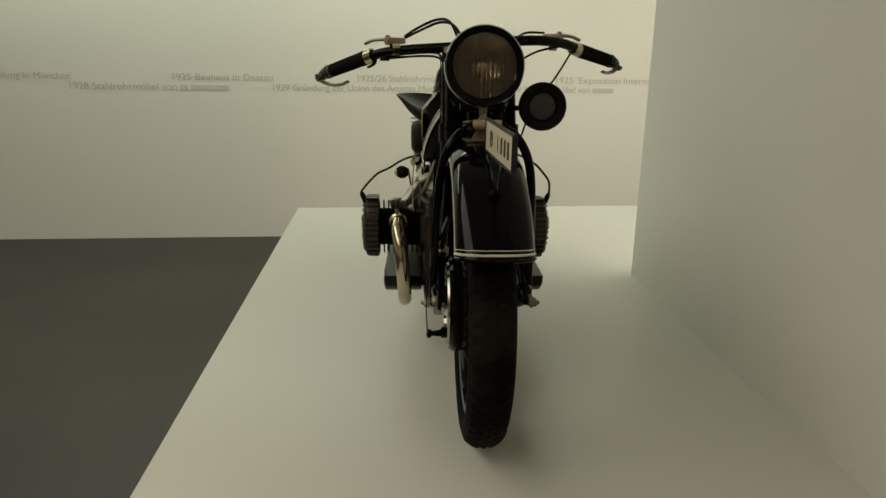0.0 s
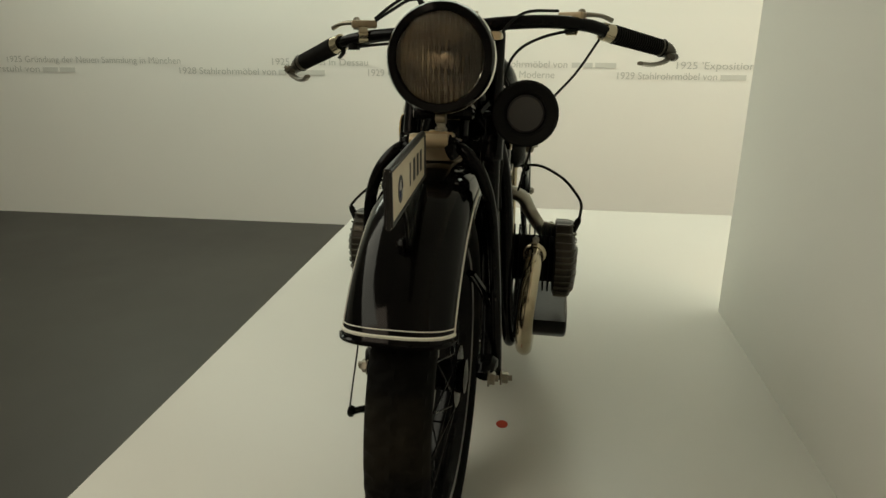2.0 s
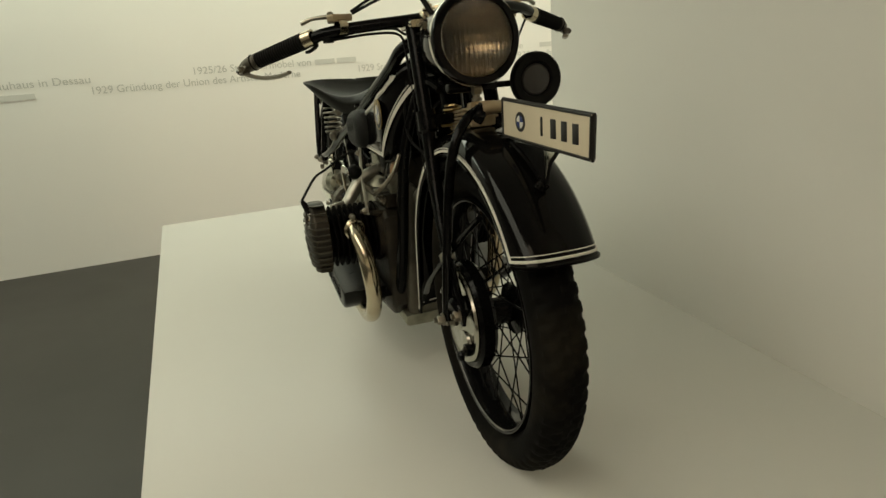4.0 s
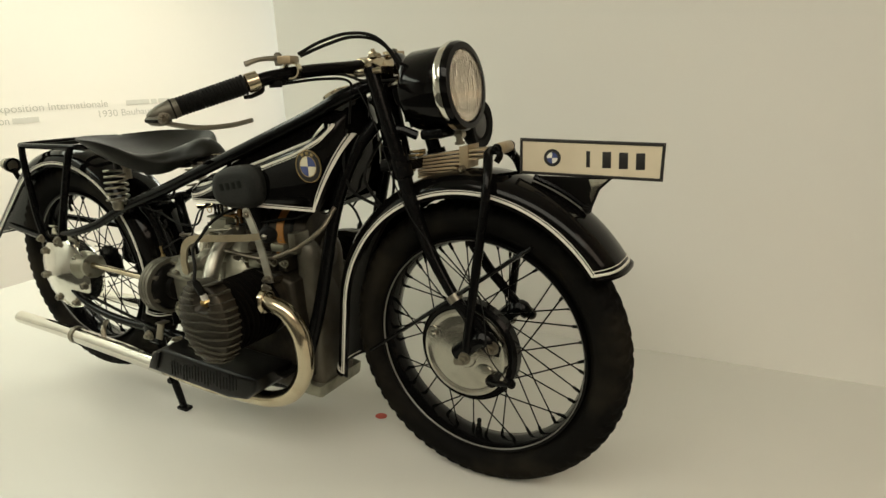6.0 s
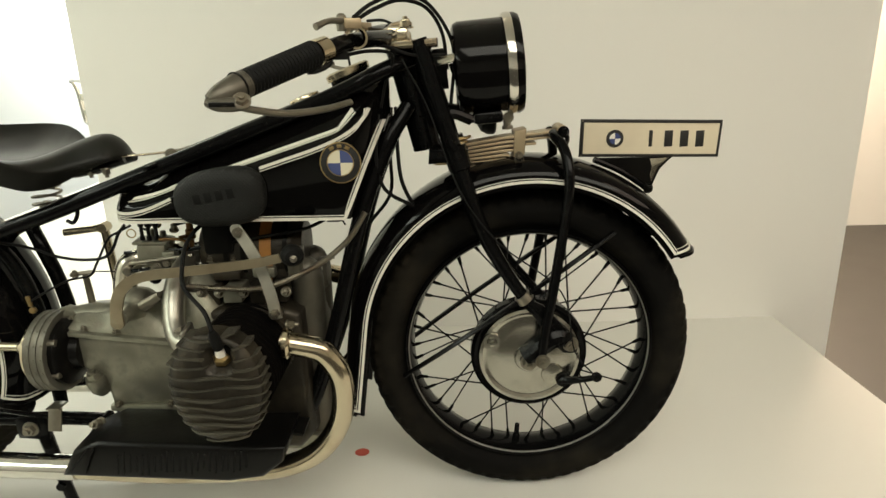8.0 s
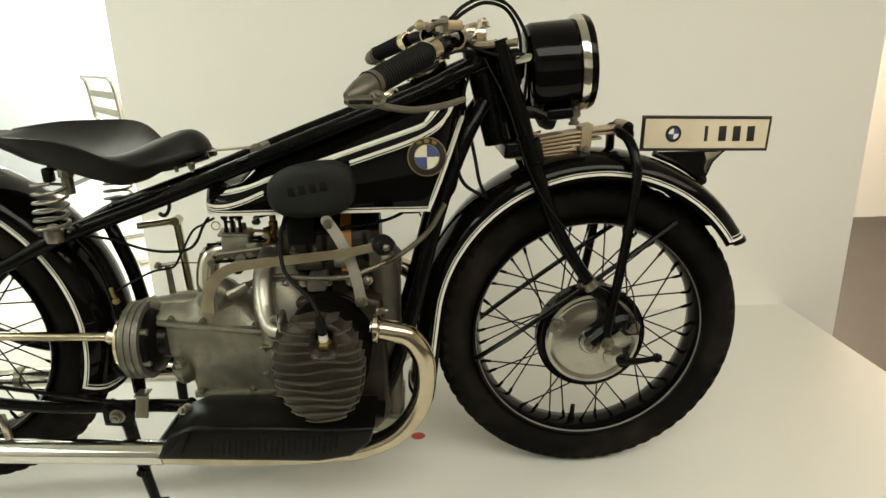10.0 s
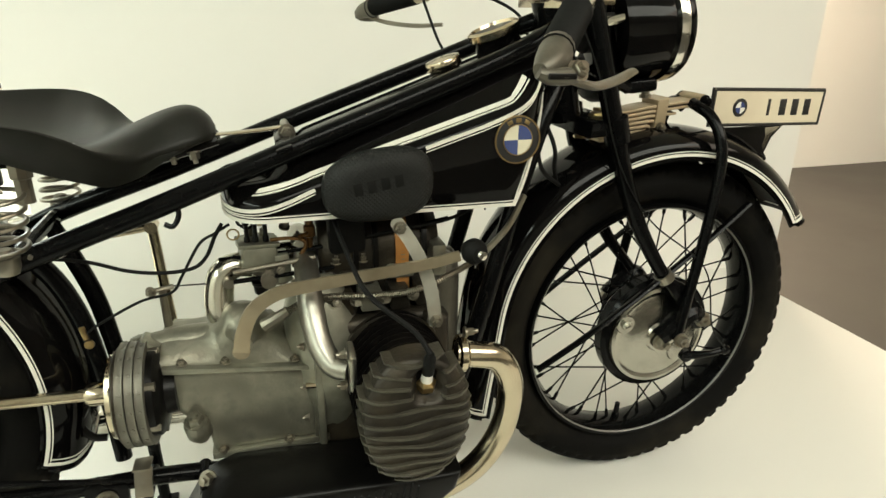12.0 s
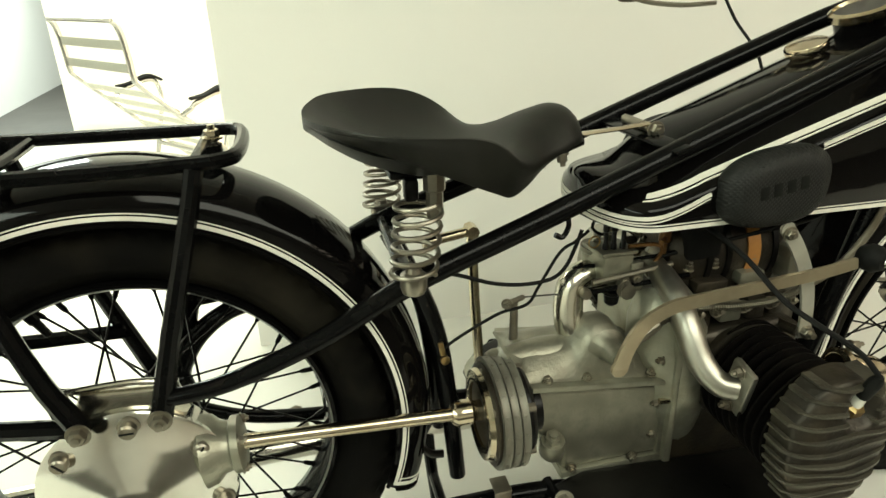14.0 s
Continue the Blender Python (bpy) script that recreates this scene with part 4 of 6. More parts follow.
for s in (-1, 1):
    for w, d in ((0.0050, 0.0), (0.0014, 0.0056)):
        lining([(-0.598, 0.6635 - d), (-0.635, 0.6480 - d), (-0.665, 0.6400 - d), (-0.70, 0.6375 - d), (-0.76, 0.6370 - d), (-0.815, 0.6370 - d)], w, s, tank)
        lining([(-0.815, 0.6235 + d), (-0.76, 0.6235 + d), (-0.70, 0.6235 + d), (-0.6, 0.6240 + d), (-0.45, 0.6235 + d), (-0.317, 0.6225 + d)], w, s, tank)
        lining([(-0.3165, 0.620 + d), (-0.302 - d, 0.652), (-0.281 - d, 0.702), (-0.262 - d, 0.746), (-0.247 - d, 0.780)], w, s, tank)
        lining([(-0.448, 0.712 - d), (-0.40, 0.7275 - d), (-0.36, 0.7405 - d), (-0.32, 0.7565 - d), (-0.292, 0.7725 - d), (-0.275 - d * 0.5, 0.790 - d * 0.7), (-0.268 - d, 0.803)], w, s, tank)
        shoulder_line([-0.800, -0.76, -0.715, -0.690, -0.66, -0.60, -0.50, -0.42, -0.36, -0.318, -0.293, -0.280], w * 1.5, d * 1.3, s, tank)
    # rubber knee pad
    kp = bmesh.new()
    bmesh.ops.create_uvsphere(kp, u_segments=40, v_segments=24, radius=1.0)
    for v in kp.verts:
        for i in (0, 2):
            v.co[i] = math.copysign(abs(v.co[i]) ** 0.75, v.co[i])
        v.co.y = math.copysign(min(abs(v.co.y), 0.8) ** 0.8, v.co.y)
        w = 0.92 + 0.08 * v.co.x
        v.co = Vector((-0.515 + 0.0755 * v.co.x, TY + s * 0.117 + 0.030 * v.co.y, 0.6655 + 0.054 * v.co.z * w + 0.006 * v.co.x))
    pad = part("knee_pad", kp, "pad", tank, "dark grey-green rubber knee pad", 60)
    for k in range(4):
        part("pad_mark", box((0.012, 0.002, 0.017), Matrix.Translation((-0.545 + 0.018 * k, TY + s * 0.1417, 0.667 + 0.003 * k)) @ pose(0, 0, 0, 0, -8, 0), 0.0008), "rubber", pad)
    # enamel badge on the tank
    bx, bz = -0.316, 0.718
    bd = part("tank_badge", lathe([(0.0, 0), (0.034, 0), (0.034, 0.0015), (0.031, 0.0025), (0.0, 0.0025)], (bx, TY + s * 0.1143, bz), (0, s, 0), 40), "black", tank, "round black badge with blue and ivory quarters")
    part("badge_ring", lathe([(0.0345, 0.0), (0.0345, 0.003), (0.0325, 0.003), (0.0325, 0.0)], (bx, TY + s * 0.1143, bz), (0, s, 0), 40, ring=True), "brass", bd)
    part("badge_ring", lathe([(0.0225, 0.002), (0.0225, 0.0034), (0.0210, 0.0034), (0.0210, 0.002)], (bx, TY + s * 0.1143, bz), (0, s, 0), 40, ring=True), "brass", bd)
    for k in range(3):
        aa = radians(90 + 28 * (1 - k)) if s < 0 else radians(90 - 28 * (1 - k))
        part("badge_mark", box((0.008, 0.001, 0.006), Matrix.Translation((bx + 0.0275 * math.cos(aa), TY + s * 0.1173, bz + 0.0275 * math.sin(aa))) @ Matrix.Rotation(math.pi / 2 - aa, 4, "Y"), 0.0003), "brass", bd)
    for q in range(4):
        a0 = math.pi / 2 * q
        sec = bmesh.new()
        y = TY + s * 0.1170
        v = [sec.verts.new((bx, y, bz))] + [sec.verts.new((bx + 0.0212 * math.cos(a0 + t * math.pi / 16), y, bz + 0.0212 * math.sin(a0 + t * math.pi / 16))) for t in range(9)]
        sec.faces.new(v)
        r = bmesh.ops.extrude_face_region(sec, geom=sec.faces[:])
        bmesh.ops.translate(sec, vec=(0, s * 0.0006, 0), verts=[g for g in r["geom"] if isinstance(g, bmesh.types.BMVert)])
        part("badge_quarter", sec, "blue" if q % 2 == (s > 0) else "ivory", bd)
up = Vector((-0.35, 0, 0.94)).normalized()
part("filler_cap", lathe([(0.0, -0.01), (0.020, -0.01), (0.022, 0.004), (0.027, 0.008), (0.028, 0.016), (0.026, 0.020), (0.012, 0.0225), (0.0, 0.023)], (-0.385, -0.012, tube_z(-0.385) - 0.008), up, 32), "nickel", tank, "nickel filler cap")
sp = part("speedometer", lathe([(0.0, -0.03), (0.030, -0.028), (0.036, -0.015), (0.036, 0.018), (0.0, 0.019)], (-0.305, -0.012, tube_z(-0.305) + 0.004), up, 36), "enamel", bike, "round speedometer sunk into the tank top")
part("speedometer_rim", lathe([(0.040, 0.012), (0.041, 0.022), (0.036, 0.025), (0.034, 0.020), (0.036, 0.012)], (-0.305, -0.012, tube_z(-0.305) + 0.004), up, 36, ring=True), "nickel", sp)
part("dial", lathe([(0.0, 0.0), (0.0345, 0.0), (0.0345, 0.001), (0.0, 0.001)], Vector((-0.305, -0.012, tube_z(-0.305) + 0.004)) + up * 0.0195, up, 32), "dial", sp)

# engine: flat twin with its gearbox behind
EY = -0.02
case = slab([(-0.608, 0.20), (-0.608, 0.425), (-0.585, 0.455), (-0.45, 0.462), (-0.408, 0.445), (-0.400, 0.20), (-0.43, 0.165), (-0.56, 0.165)], EY - 0.105, EY + 0.105, 0.014, 3)
# The dark iron colour stands for the shade the crankcase sits in.
engine = part("crankcase", case, "iron", bike, "oil-stained cast crankcase, coloured dark to paint in shade")
cover = slab([(-0.428, 0.150), (-0.398, 0.148), (-0.382, 0.175), (-0.378, 0.30), (-0.380, 0.40), (-0.386, 0.43), (-0.425, 0.44)], EY - 0.066, EY + 0.066, 0.018, 4)
for yy in (-0.058, 0.014):
    tube([(-0.408, yy, 0.36), (-0.406, yy, 0.43), (-0.405, yy, 0.49), (-0.406, yy, 0.518), (-0.408, yy, 0.530)], [0.030, 0.030, 0.029, 0.022, 0.010], 20, 4, cover)
lathe([(0.0, 0), (0.030, 0), (0.031, 0.01), (0.024, 0.016), (0.0, 0.018)], (-0.388, -0.022, 0.49), (1, 0, 0), 24, cover)
part("timing_cover", cover, "cover", engine, "grey cast timing cover at the front of the engine")
part("case_rim", slab([(-0.616, 0.175), (-0.616, 0.47), (-0.604, 0.475), (-0.604, 0.172)], EY - 0.118, EY + 0.118, 0.004), "alu", engine)
for k, (x, y, z, sx, sy, sz, mt) in enumerate(((-0.565, -0.085, 0.475, 0.030, 0.05, 0.035, "iron"), (-0.525, -0.092, 0.480, 0.034, 0.05, 0.030, "alu"), (-0.482, -0.088, 0.478, 0.030, 0.05, 0.034, "iron"), (-0.445, -0.085, 0.480, 0.026, 0.05, 0.036, "iron"),
                                               (-0.540, -0.070, 0.508, 0.050, 0.04, 0.018, "iron"), (-0.475, -0.068, 0.512, 0.040, 0.04, 0.020, "alu"), (-0.418, -0.075, 0.53, 0.022, 0.05, 0.05, "alu"))):
    part("tappet_block", box((sx, sy, sz), Matrix.Translation((x, y, z)), 0.004), mt, engine)
for x in (-0.578, -0.548, -0.505, -0.463, -0.432):
    part("tappet_nut", bolt((x, -0.112, 0.484), (0, -1, 0.4), 0.007, 0.010), "steel", engine)
part("sump", slab([(-0.60, 0.150), (-0.385, 0.142), (-0.378, 0.175), (-0.60, 0.20)], -0.100, 0.070, 0.010), "alu", engine)
part("drain_plug", bolt((-0.44, 0.0, 0.143), (0, 0, -1), 0.014, 0.012), "dull", engine)
for s in (-1, 1):
    ringp = lathe([(0.078, 0.0), (0.078, 0.012), (0.060, 0.018), (0.0, 0.018)], (-0.50, EY + s * 0.103, 0.388), (0, s, 0), 36)
    part("cylinder_base", ringp, "iron", engine)
low = slab([(-0.769, 0.262), (-0.773, 0.292), (-0.791, 0.318), (-0.814, 0.345), (-0.820, 0.413), (-0.606, 0.386), (-0.600, 0.262)], -0.122, 0.030, 0.012, 3)
gear = part("gearbox", low, "lug", bike, "dull grey cast aluminium gearbox, oil-stained")
LX = [-0.826, -0.820, -0.797, -0.777, -0.761, -0.749, -0.740, -0.730, -0.720, -0.706, -0.694, -0.684, -0.670, -0.650, -0.630, -0.617, -0.612]
LZ = [0.440, 0.447, 0.450, 0.451, 0.454, 0.460, 0.470, 0.481, 0.485, 0.485, 0.481, 0.470, 0.452, 0.432, 0.416, 0.408, 0.404]
LD = [0.100, 0.106, 0.108, 0.108, 0.110, 0.112, 0.116, 0.119, 0.121, 0.121, 0.119, 0.116, 0.112, 0.110, 0.110, 0.110, 0.108]
sp_ = curve([(x, z, d) for x, z, d in zip(LX, LZ, LD)], 3)
rings = []
for p in sp_:
    x, zt, dd = p.x, p.y, p.z
    zs = 0.418 - 0.118 * (x + 0.838)
    zf = min(zt, 0.452)
    rings.append([(x, -0.119, zs), (x, -0.117, zs + 0.008), (x, -dd + 0.004, zs + (zt - zs) * 0.45), (x, -dd + 0.012, zs + (zt - zs) * 0.75), (x, -dd + 0.024, zt - 0.006), (x, -dd + 0.040, zt), (x, -dd + 0.058, zt - 0.003), (x, -0.036, zf - 0.004 + (zt - zf) * 0.25), (x, -0.018, zf - 0.011), (x, 0.002, zs + (zf - zs) * 0.45), (x, 0.018, zs + 0.006), (x, 0.024, zs)])
lid_bm = bmesh.new()
skin(lid_bm, rings)
lid = part("gearbox_lid", lid_bm, "lug", gear, "rounded cast lid with greasy stains", 60)
part("shaft_housing", lathe([(0.0, -0.012), (0.016, -0.012), (0.019, -0.004), (0.019, 0.012), (0.022, 0.030), (0.026, 0.060), (0.026, 0.10), (0.0, 0.10)], (-0.850, -0.070, 0.428), (1, 0, 0.0), 22), "lug", lid)
part("shaft_nut", bolt((-0.862, -0.070, 0.428), (-1, 0, 0), 0.011, 0.010), "steel", lid)
part("rear_ear", slab([(-0.862, 0.395), (-0.824, 0.390), (-0.822, 0.440), (-0.844, 0.450), (-0.862, 0.436)], -0.100, -0.060, 0.006), "alu", lid)
part("bell_housing", tube([(-0.586, -0.070, 0.235), (-0.587, -0.074, 0.30), (-0.589, -0.078, 0.36), (-0.594, -0.078, 0.425), (-0.602, -0.072, 0.475), (-0.606, -0.060, 0.510)], [0.040, 0.056, 0.062, 0.060, 0.050, 0.030], 24, 5), "alu", gear, "rounded cast housing between engine and gearbox")
part("housing_seam", slab([(-0.622, 0.262), (-0.622, 0.440), (-0.612, 0.452), (-0.606, 0.440), (-0.606, 0.262)], -0.127, -0.06, 0.004), "alu", gear)
for z in (0.300, 0.355, 0.425):
    part("seam_bolt", bolt((-0.628, -0.123, z), (-1, 0, 0), 0.0055, 0.006), "steel", gear)
part("plug_boss", lathe([(0.0, -0.040), (0.012, -0.038), (0.018, -0.026), (0.018, -0.004), (0.016, 0.0), (0.0, 0.0)], (-0.787, -0.128, 0.326), (-0.1, -0.35, 1), 20), "alu", gear)
fl = slab([(-0.820, 0.410), (-0.820, 0.419), (-0.617, 0.395), (-0.617, 0.386)], -0.130, 0.035, 0.003)
part("gearbox_flange", fl, "alu", gear)
part("gearbox_sole", slab([(-0.771, 0.254), (-0.771, 0.266), (-0.60, 0.266), (-0.60, 0.254)], -0.128, 0.040, 0.003), "alu", gear)
for x, z in ((-0.795, 0.419), (-0.738, 0.413), (-0.642, 0.403)):
    part("case_bolt", bolt((x, -0.119, z), (0, -0.1, 1), 0.0056, 0.005), "steel", gear)
for x, z in ((-0.755, 0.268), (-0.66, 0.268)):
    part("case_bolt", bolt((x, -0.124, z), r=0.006, h=0.006), "steel", gear)
part("case_stud", tube([(-0.63, -0.130, 0.362), (-0.610, -0.132, 0.361)], 0.0045, 8, 1), "nickel", gear)
part("oil_plug", bolt((-0.787, -0.128, 0.326), (-0.1, -0.35, 1), 0.0120, 0.011), "alu", gear, "large hexagon oil plug")
part("selector_boss", lathe([(0.0, 0.0), (0.026, 0.0), (0.019, 0.006), (0.015, 0.014), (0.013, 0.028), (0.012, 0.041), (0.0, 0.0415)], (-0.708, -0.110, 0.453), (0, -1, 0.0), 22), "lug", gear)

# dynamo on top of the case
dy = lathe([(0.0, -0.595), (0.050, -0.594), (0.059, -0.586), (0.062, -0.575), (0.064, -0.570), (0.064, -0.430), (0.060, -0.424), (0.050, -0.410), (0.0, -0.408)], (0, -0.012, 0.541), "x", 40)
dyo = part("dynamo", dy, "iron", engine, "dark dynamo with an amber band above the crankcase")
part("dynamo_band", lathe([(0.0642, -0.481), (0.0668, -0.481), (0.0668, -0.461), (0.0642, -0.461)], (0, -0.012, 0.541), "x", 40, ring=True), "copper", dyo, "amber coloured clamp band")
part("band_end", box((0.019, 0.004, 0.060), Matrix.Translation((-0.472, -0.083, 0.492)) @ pose(0, 0, 0, -8, 0, 0), 0.001), "copper", dyo)
for x in (-0.545, -0.515, -0.44):
    part("dynamo_ring", lathe([(0.0642, x), (0.0670, x), (0.0670, x + 0.008), (0.0642, x + 0.008)], (0, -0.012, 0.541), "x", 40, ring=True), "dull", dyo)
part("dynamo_saddle", slab([(-0.59, 0.455), (-0.59, 0.520), (-0.42, 0.520), (-0.42, 0.455)], -0.070, 0.045, 0.008), "iron", dyo)
part("brush_cover", box((0.055, 0.03, 0.060), Matrix.Translation((-0.552, -0.064, 0.575)), 0.008), "rubber", dyo)
for x in (-0.57, -0.53, -0.47, -0.43):
    part("dynamo_bolt", bolt((x, -0.070, 0.532), (0, -0.5, 1), 0.0065, 0.008), "steel", dyo)
part("distributor_cap", lathe([(0.0, 0), (0.028, 0), (0.030, 0.01), (0.026, 0.026), (0.012, 0.034), (0.0, 0.034)], (-0.565, -0.02, 0.600), (0, -0.5, 0.3), 24), "rubber", dyo)


# cylinders, heads, plugs
def cylinder_set(s, y0, y1, y2):
    """One cylinder with finned barrel and wavy finned head, pointing to side s: base, joint and face at y0, y1, y2."""
    dz = -0.012
    # Barrel and fins are painted as dark as they look unlit.
    bar = part("cylinder", lathe([(0.057, 0.0), (0.057, y1 - y0), (0.0, y1 - y0)], (-0.50, s * y0, 0.400 + dz), (0, s, 0), 32), "unlit_black", bike, "black finned cast-iron cylinder, coloured darker still to paint in shade")
    for k in range(10):
        yy = y0 + 0.008 + (y1 - y0 - 0.012) * k / 9
        pts = []
        for i in range(48):
            a = 2 * math.pi * i / 48
            r = 0.074 + 0.002 * math.cos(4 * a)
            pts.append((-0.50 + r * math.cos(a), 0.400 + dz + 1.10 * r * math.sin(a)))
        part("cooling_fin", slab(pts, s * yy, s * (yy + 0.0032), 0.0), "unlit_black", bar)
    egg = curve([(x, 0, z + dz) for x, z in ((-0.573, 0.446), (-0.574, 0.390), (-0.556, 0.335), (-0.512, 0.307), (-0.464, 0.314), (-0.436, 0.360), (-0.428, 0.420), (-0.446, 0.476), (-0.490, 0.503), (-0.540, 0.494), (-0.573, 0.446))], 6)[:-1]
    cxm, czm = -0.501, 0.405 + dz

    def face(x, z):
        """The domed face of the head, hollowed round the plug."""
        rho = math.hypot((x - cxm) / 0.074, (z - czm) / 0.099)
        hole = math.exp(-(((x + 0.489) / 0.019) ** 4 + ((z - 0.448) / 0.021) ** 4) ** 2)
        return y2 - 0.006 * min(rho, 1.0) ** 2 - 0.014 * min(rho, 1.0) ** 7 - 0.018 * hole

    shell = [[(cxm + (p.x - cxm) * 0.930, s * (y1 - 0.002), czm + (p.z - czm) * 0.940) for p in egg]]
    for f in (0.930, 0.920, 0.90, 0.87, 0.82, 0.77, 0.72, 0.67, 0.62, 0.57, 0.52, 0.47, 0.42, 0.37, 0.32, 0.27, 0.22, 0.17, 0.12, 0.06):
        shell.append([(cxm + (p.x - cxm) * f, s * (face(cxm + (p.x - cxm) * f, czm + (p.z - czm) * f) - (0.004 if f > 0.925 else 0.0)), czm + (p.z - czm) * f) for p in egg])
    hb_ = bmesh.new()
    skin(hb_, shell)
    # Shell coloured darker than its fins, which paints shade into the gaps.
    hd = part("cylinder_head", hb_, "iron", bike, "grey-brown cylinder head with wavy cooling fins, shade painted dark between them", 50)
    lo, hi = min(p.z for p in egg), max(p.z for p in egg)
    n = 12
    for k in range(n):
        z = lo + 0.009 + (hi - lo - 0.020) * k / (n - 1)
        xs = []
        for p, q in zip(egg, egg[1:] + egg[:1]):
            if (p.z - z) * (q.z - z) <= 0 and p.z != q.z:
                xs.append(p.x + (q.x - p.x) * (z - p.z) / (q.z - p.z))
        xa, xb = min(xs), max(xs)
        m = 40
        fin = bmesh.new()
        rows = []
        for i in range(m + 1):
            u = i / m
            x = xa + (xb - xa) * u
            wz = 0.0028 * math.sin(30 * (x + 0.5) + 1.1 * k) + 0.0014 * math.sin(75 * x + k)
            thick = 0.0015 + 0.0006 * math.sin(50 * x + 3 * k)
            gap = math.exp(-(((x + 0.489) / 0.021) ** 4 + ((z - 0.450) / 0.021) ** 4) ** 3)
            out = face(x, z + wz) + (0.0046 + 0.0008 * math.sin(40 * x + 2 * k)) * (1 - gap) - 0.006 * gap - 0.004 * abs(2 * u - 1) ** 8
            rows.append([(x, s * y1, z + wz - thick * 1.3), (x, s * out, z + wz - thick), (x, s * out, z + wz + thick), (x, s * y1, z + wz + thick * 1.3)])
        skin(fin, rows)
        part("cooling_fin", fin, "head", hd)
    nut = Vector((-0.489, s * (y2 - 0.021), 0.438))
    d = Vector((0.01, s * 0.36, 0.93)).normalized()
    pl = part("spark_plug", lathe([(0.0, 0), (0.0130, 0), (0.0130, 0.010), (0.010, 0.0135), (0.0, 0.0135)], nut, d, 6), "brass", bike, "spark plug with white porcelain")
    # Added black disc that paints the shade at the bottom of the hollow.
    part("plug_seat", lathe([(0.0, 0), (0.0185, 0), (0.0175, 0.002), (0.0, 0.0025)], (-0.489, s * (y2 - 0.0215), 0.449), (0, s, 0), 24), "unlit_black", pl, "dark disc painting the shade in the plug hollow")
    lathe_top = nut + d * 0.012
    part("insulator", lathe([(0.0078, 0.0), (0.0078, 0.005), (0.0064, 0.018), (0.0, 0.019)], lathe_top, d, 14), "porcelain", pl)
    t0 = nut + d * 0.029
    t1 = t0 + Vector((0.0, s * 0.014, 0.034))
    part("plug_cap", tube([t0, t0.lerp(t1, 0.75), t1], [0.0080, 0.0078, 0.0045], 12, 1), "rubber", pl)
    if s < 0:
        rest = [(-0.504, -0.296, 0.522), (-0.539, -0.266, 0.547), (-0.556, -0.231, 0.562), (-0.568, -0.173, 0.593), (-0.572, -0.10, 0.605), (-0.570, -0.05, 0.600)]
    else:
        rest = [(-0.505, 0.262, 0.530), (-0.515, 0.246, 0.556), (-0.525, 0.214, 0.588), (-0.54, 0.162, 0.612), (-0.55, 0.115, 0.610), (-0.56, 0.05, 0.600)]
    part("ignition_cable", tube([t1, *rest], 0.0034, 8, 6), "rubber", bike, "black ignition cable")


cylinder_set(-1, 0.122, 0.264, 0.312)
cylinder_set(1, 0.083, 0.207, 0.256)

# carburettor and intake pipes
cb = lathe([(0.0, 0), (0.012, 0), (0.014, 0.012), (0.020, 0.022), (0.027, 0.032), (0.028, 0.058), (0.030, 0.060), (0.030, 0.066), (0.0, 0.067)], (-0.681, -0.026, 0.498), (0, 0, 1), 28)
lathe([(0.0, 0), (0.009, 0), (0.009, 0.006), (0.006, 0.008), (0.005, 0.020), (0.0, 0.021)], (-0.690, -0.026, 0.564), (0, 0, 1), 14, cb)
lathe([(0.0, 0), (0.008, 0), (0.008, 0.005), (0.006, 0.007), (0.005, 0.016), (0.0, 0.017)], (-0.670, -0.026, 0.564), (0, 0, 1), 14, cb)
lathe([(0.0, -0.022), (0.012, -0.022), (0.014, -0.010), (0.014, 0.004), (0.0, 0.004)], (-0.678, -0.034, 0.520), (0, 0, 1), 18, cb)
carb = part("carburettor", cb, "alu", bike, "small grey carburettor with levers and cables")
blk = box((0.050, 0.046, 0.040), Matrix.Translation((-0.680, -0.048, 0.545)) @ pose(0, 0, 0, 0, 3, 8), 0.006)
box((0.058, 0.050, 0.006), Matrix.Translation((-0.680, -0.048, 0.568)) @ pose(0, 0, 0, 0, 3, 8), 0.002, bm=blk)
box((0.022, 0.030, 0.046), Matrix.Translation((-0.648, -0.054, 0.528)) @ pose(0, 0, 0, 0, -4, 8), 0.004, bm=blk)
part("carburettor_block", blk, "alu", carb, "boxy cast carburettor body")
part("mixing_rod", tube([(-0.716, -0.072, 0.531), (-0.66, -0.074, 0.538), (-0.60, -0.076, 0.546)], 0.004, 8, 2), "steel", carb)
part("throttle_drum", lathe([(0.0, 0), (0.012, 0), (0.012, 0.004), (0.007, 0.005), (0.007, 0.010), (0.011, 0.011), (0.011, 0.014), (0.0, 0.015)], (-0.668, -0.072, 0.516), (0, -1, 0), 16), "steel", carb)
part("carburettor_tab", slab([(-0.630, 0.560), (-0.606, 0.548), (-0.598, 0.556), (-0.622, 0.572)], -0.060, -0.052, 0.001), "zinc", carb)
part("float_bowl", lathe([(0.0, 0), (0.013, 0), (0.017, 0.008), (0.017, 0.034), (0.0, 0.036)], (-0.652, -0.048, 0.500), (0, 0, 1), 18), "steel", carb)
part("carburettor_throat", tube([(-0.670, -0.02, 0.535), (-0.610, -0.02, 0.538)], 0.017, 18, 1), "polish", carb)
part("air_elbow", tube([(-0.690, -0.040, 0.526), (-0.712, -0.042, 0.531), (-0.732, -0.046, 0.521), (-0.740, -0.052, 0.494), (-0.740, -0.060, 0.465), (-0.730, -0.064, 0.442), (-0.712, -0.060, 0.430)], [0.016, 0.019, 0.0205, 0.021, 0.021, 0.020, 0.018], 20, 6), "polish", carb, "polished elbow pipe")
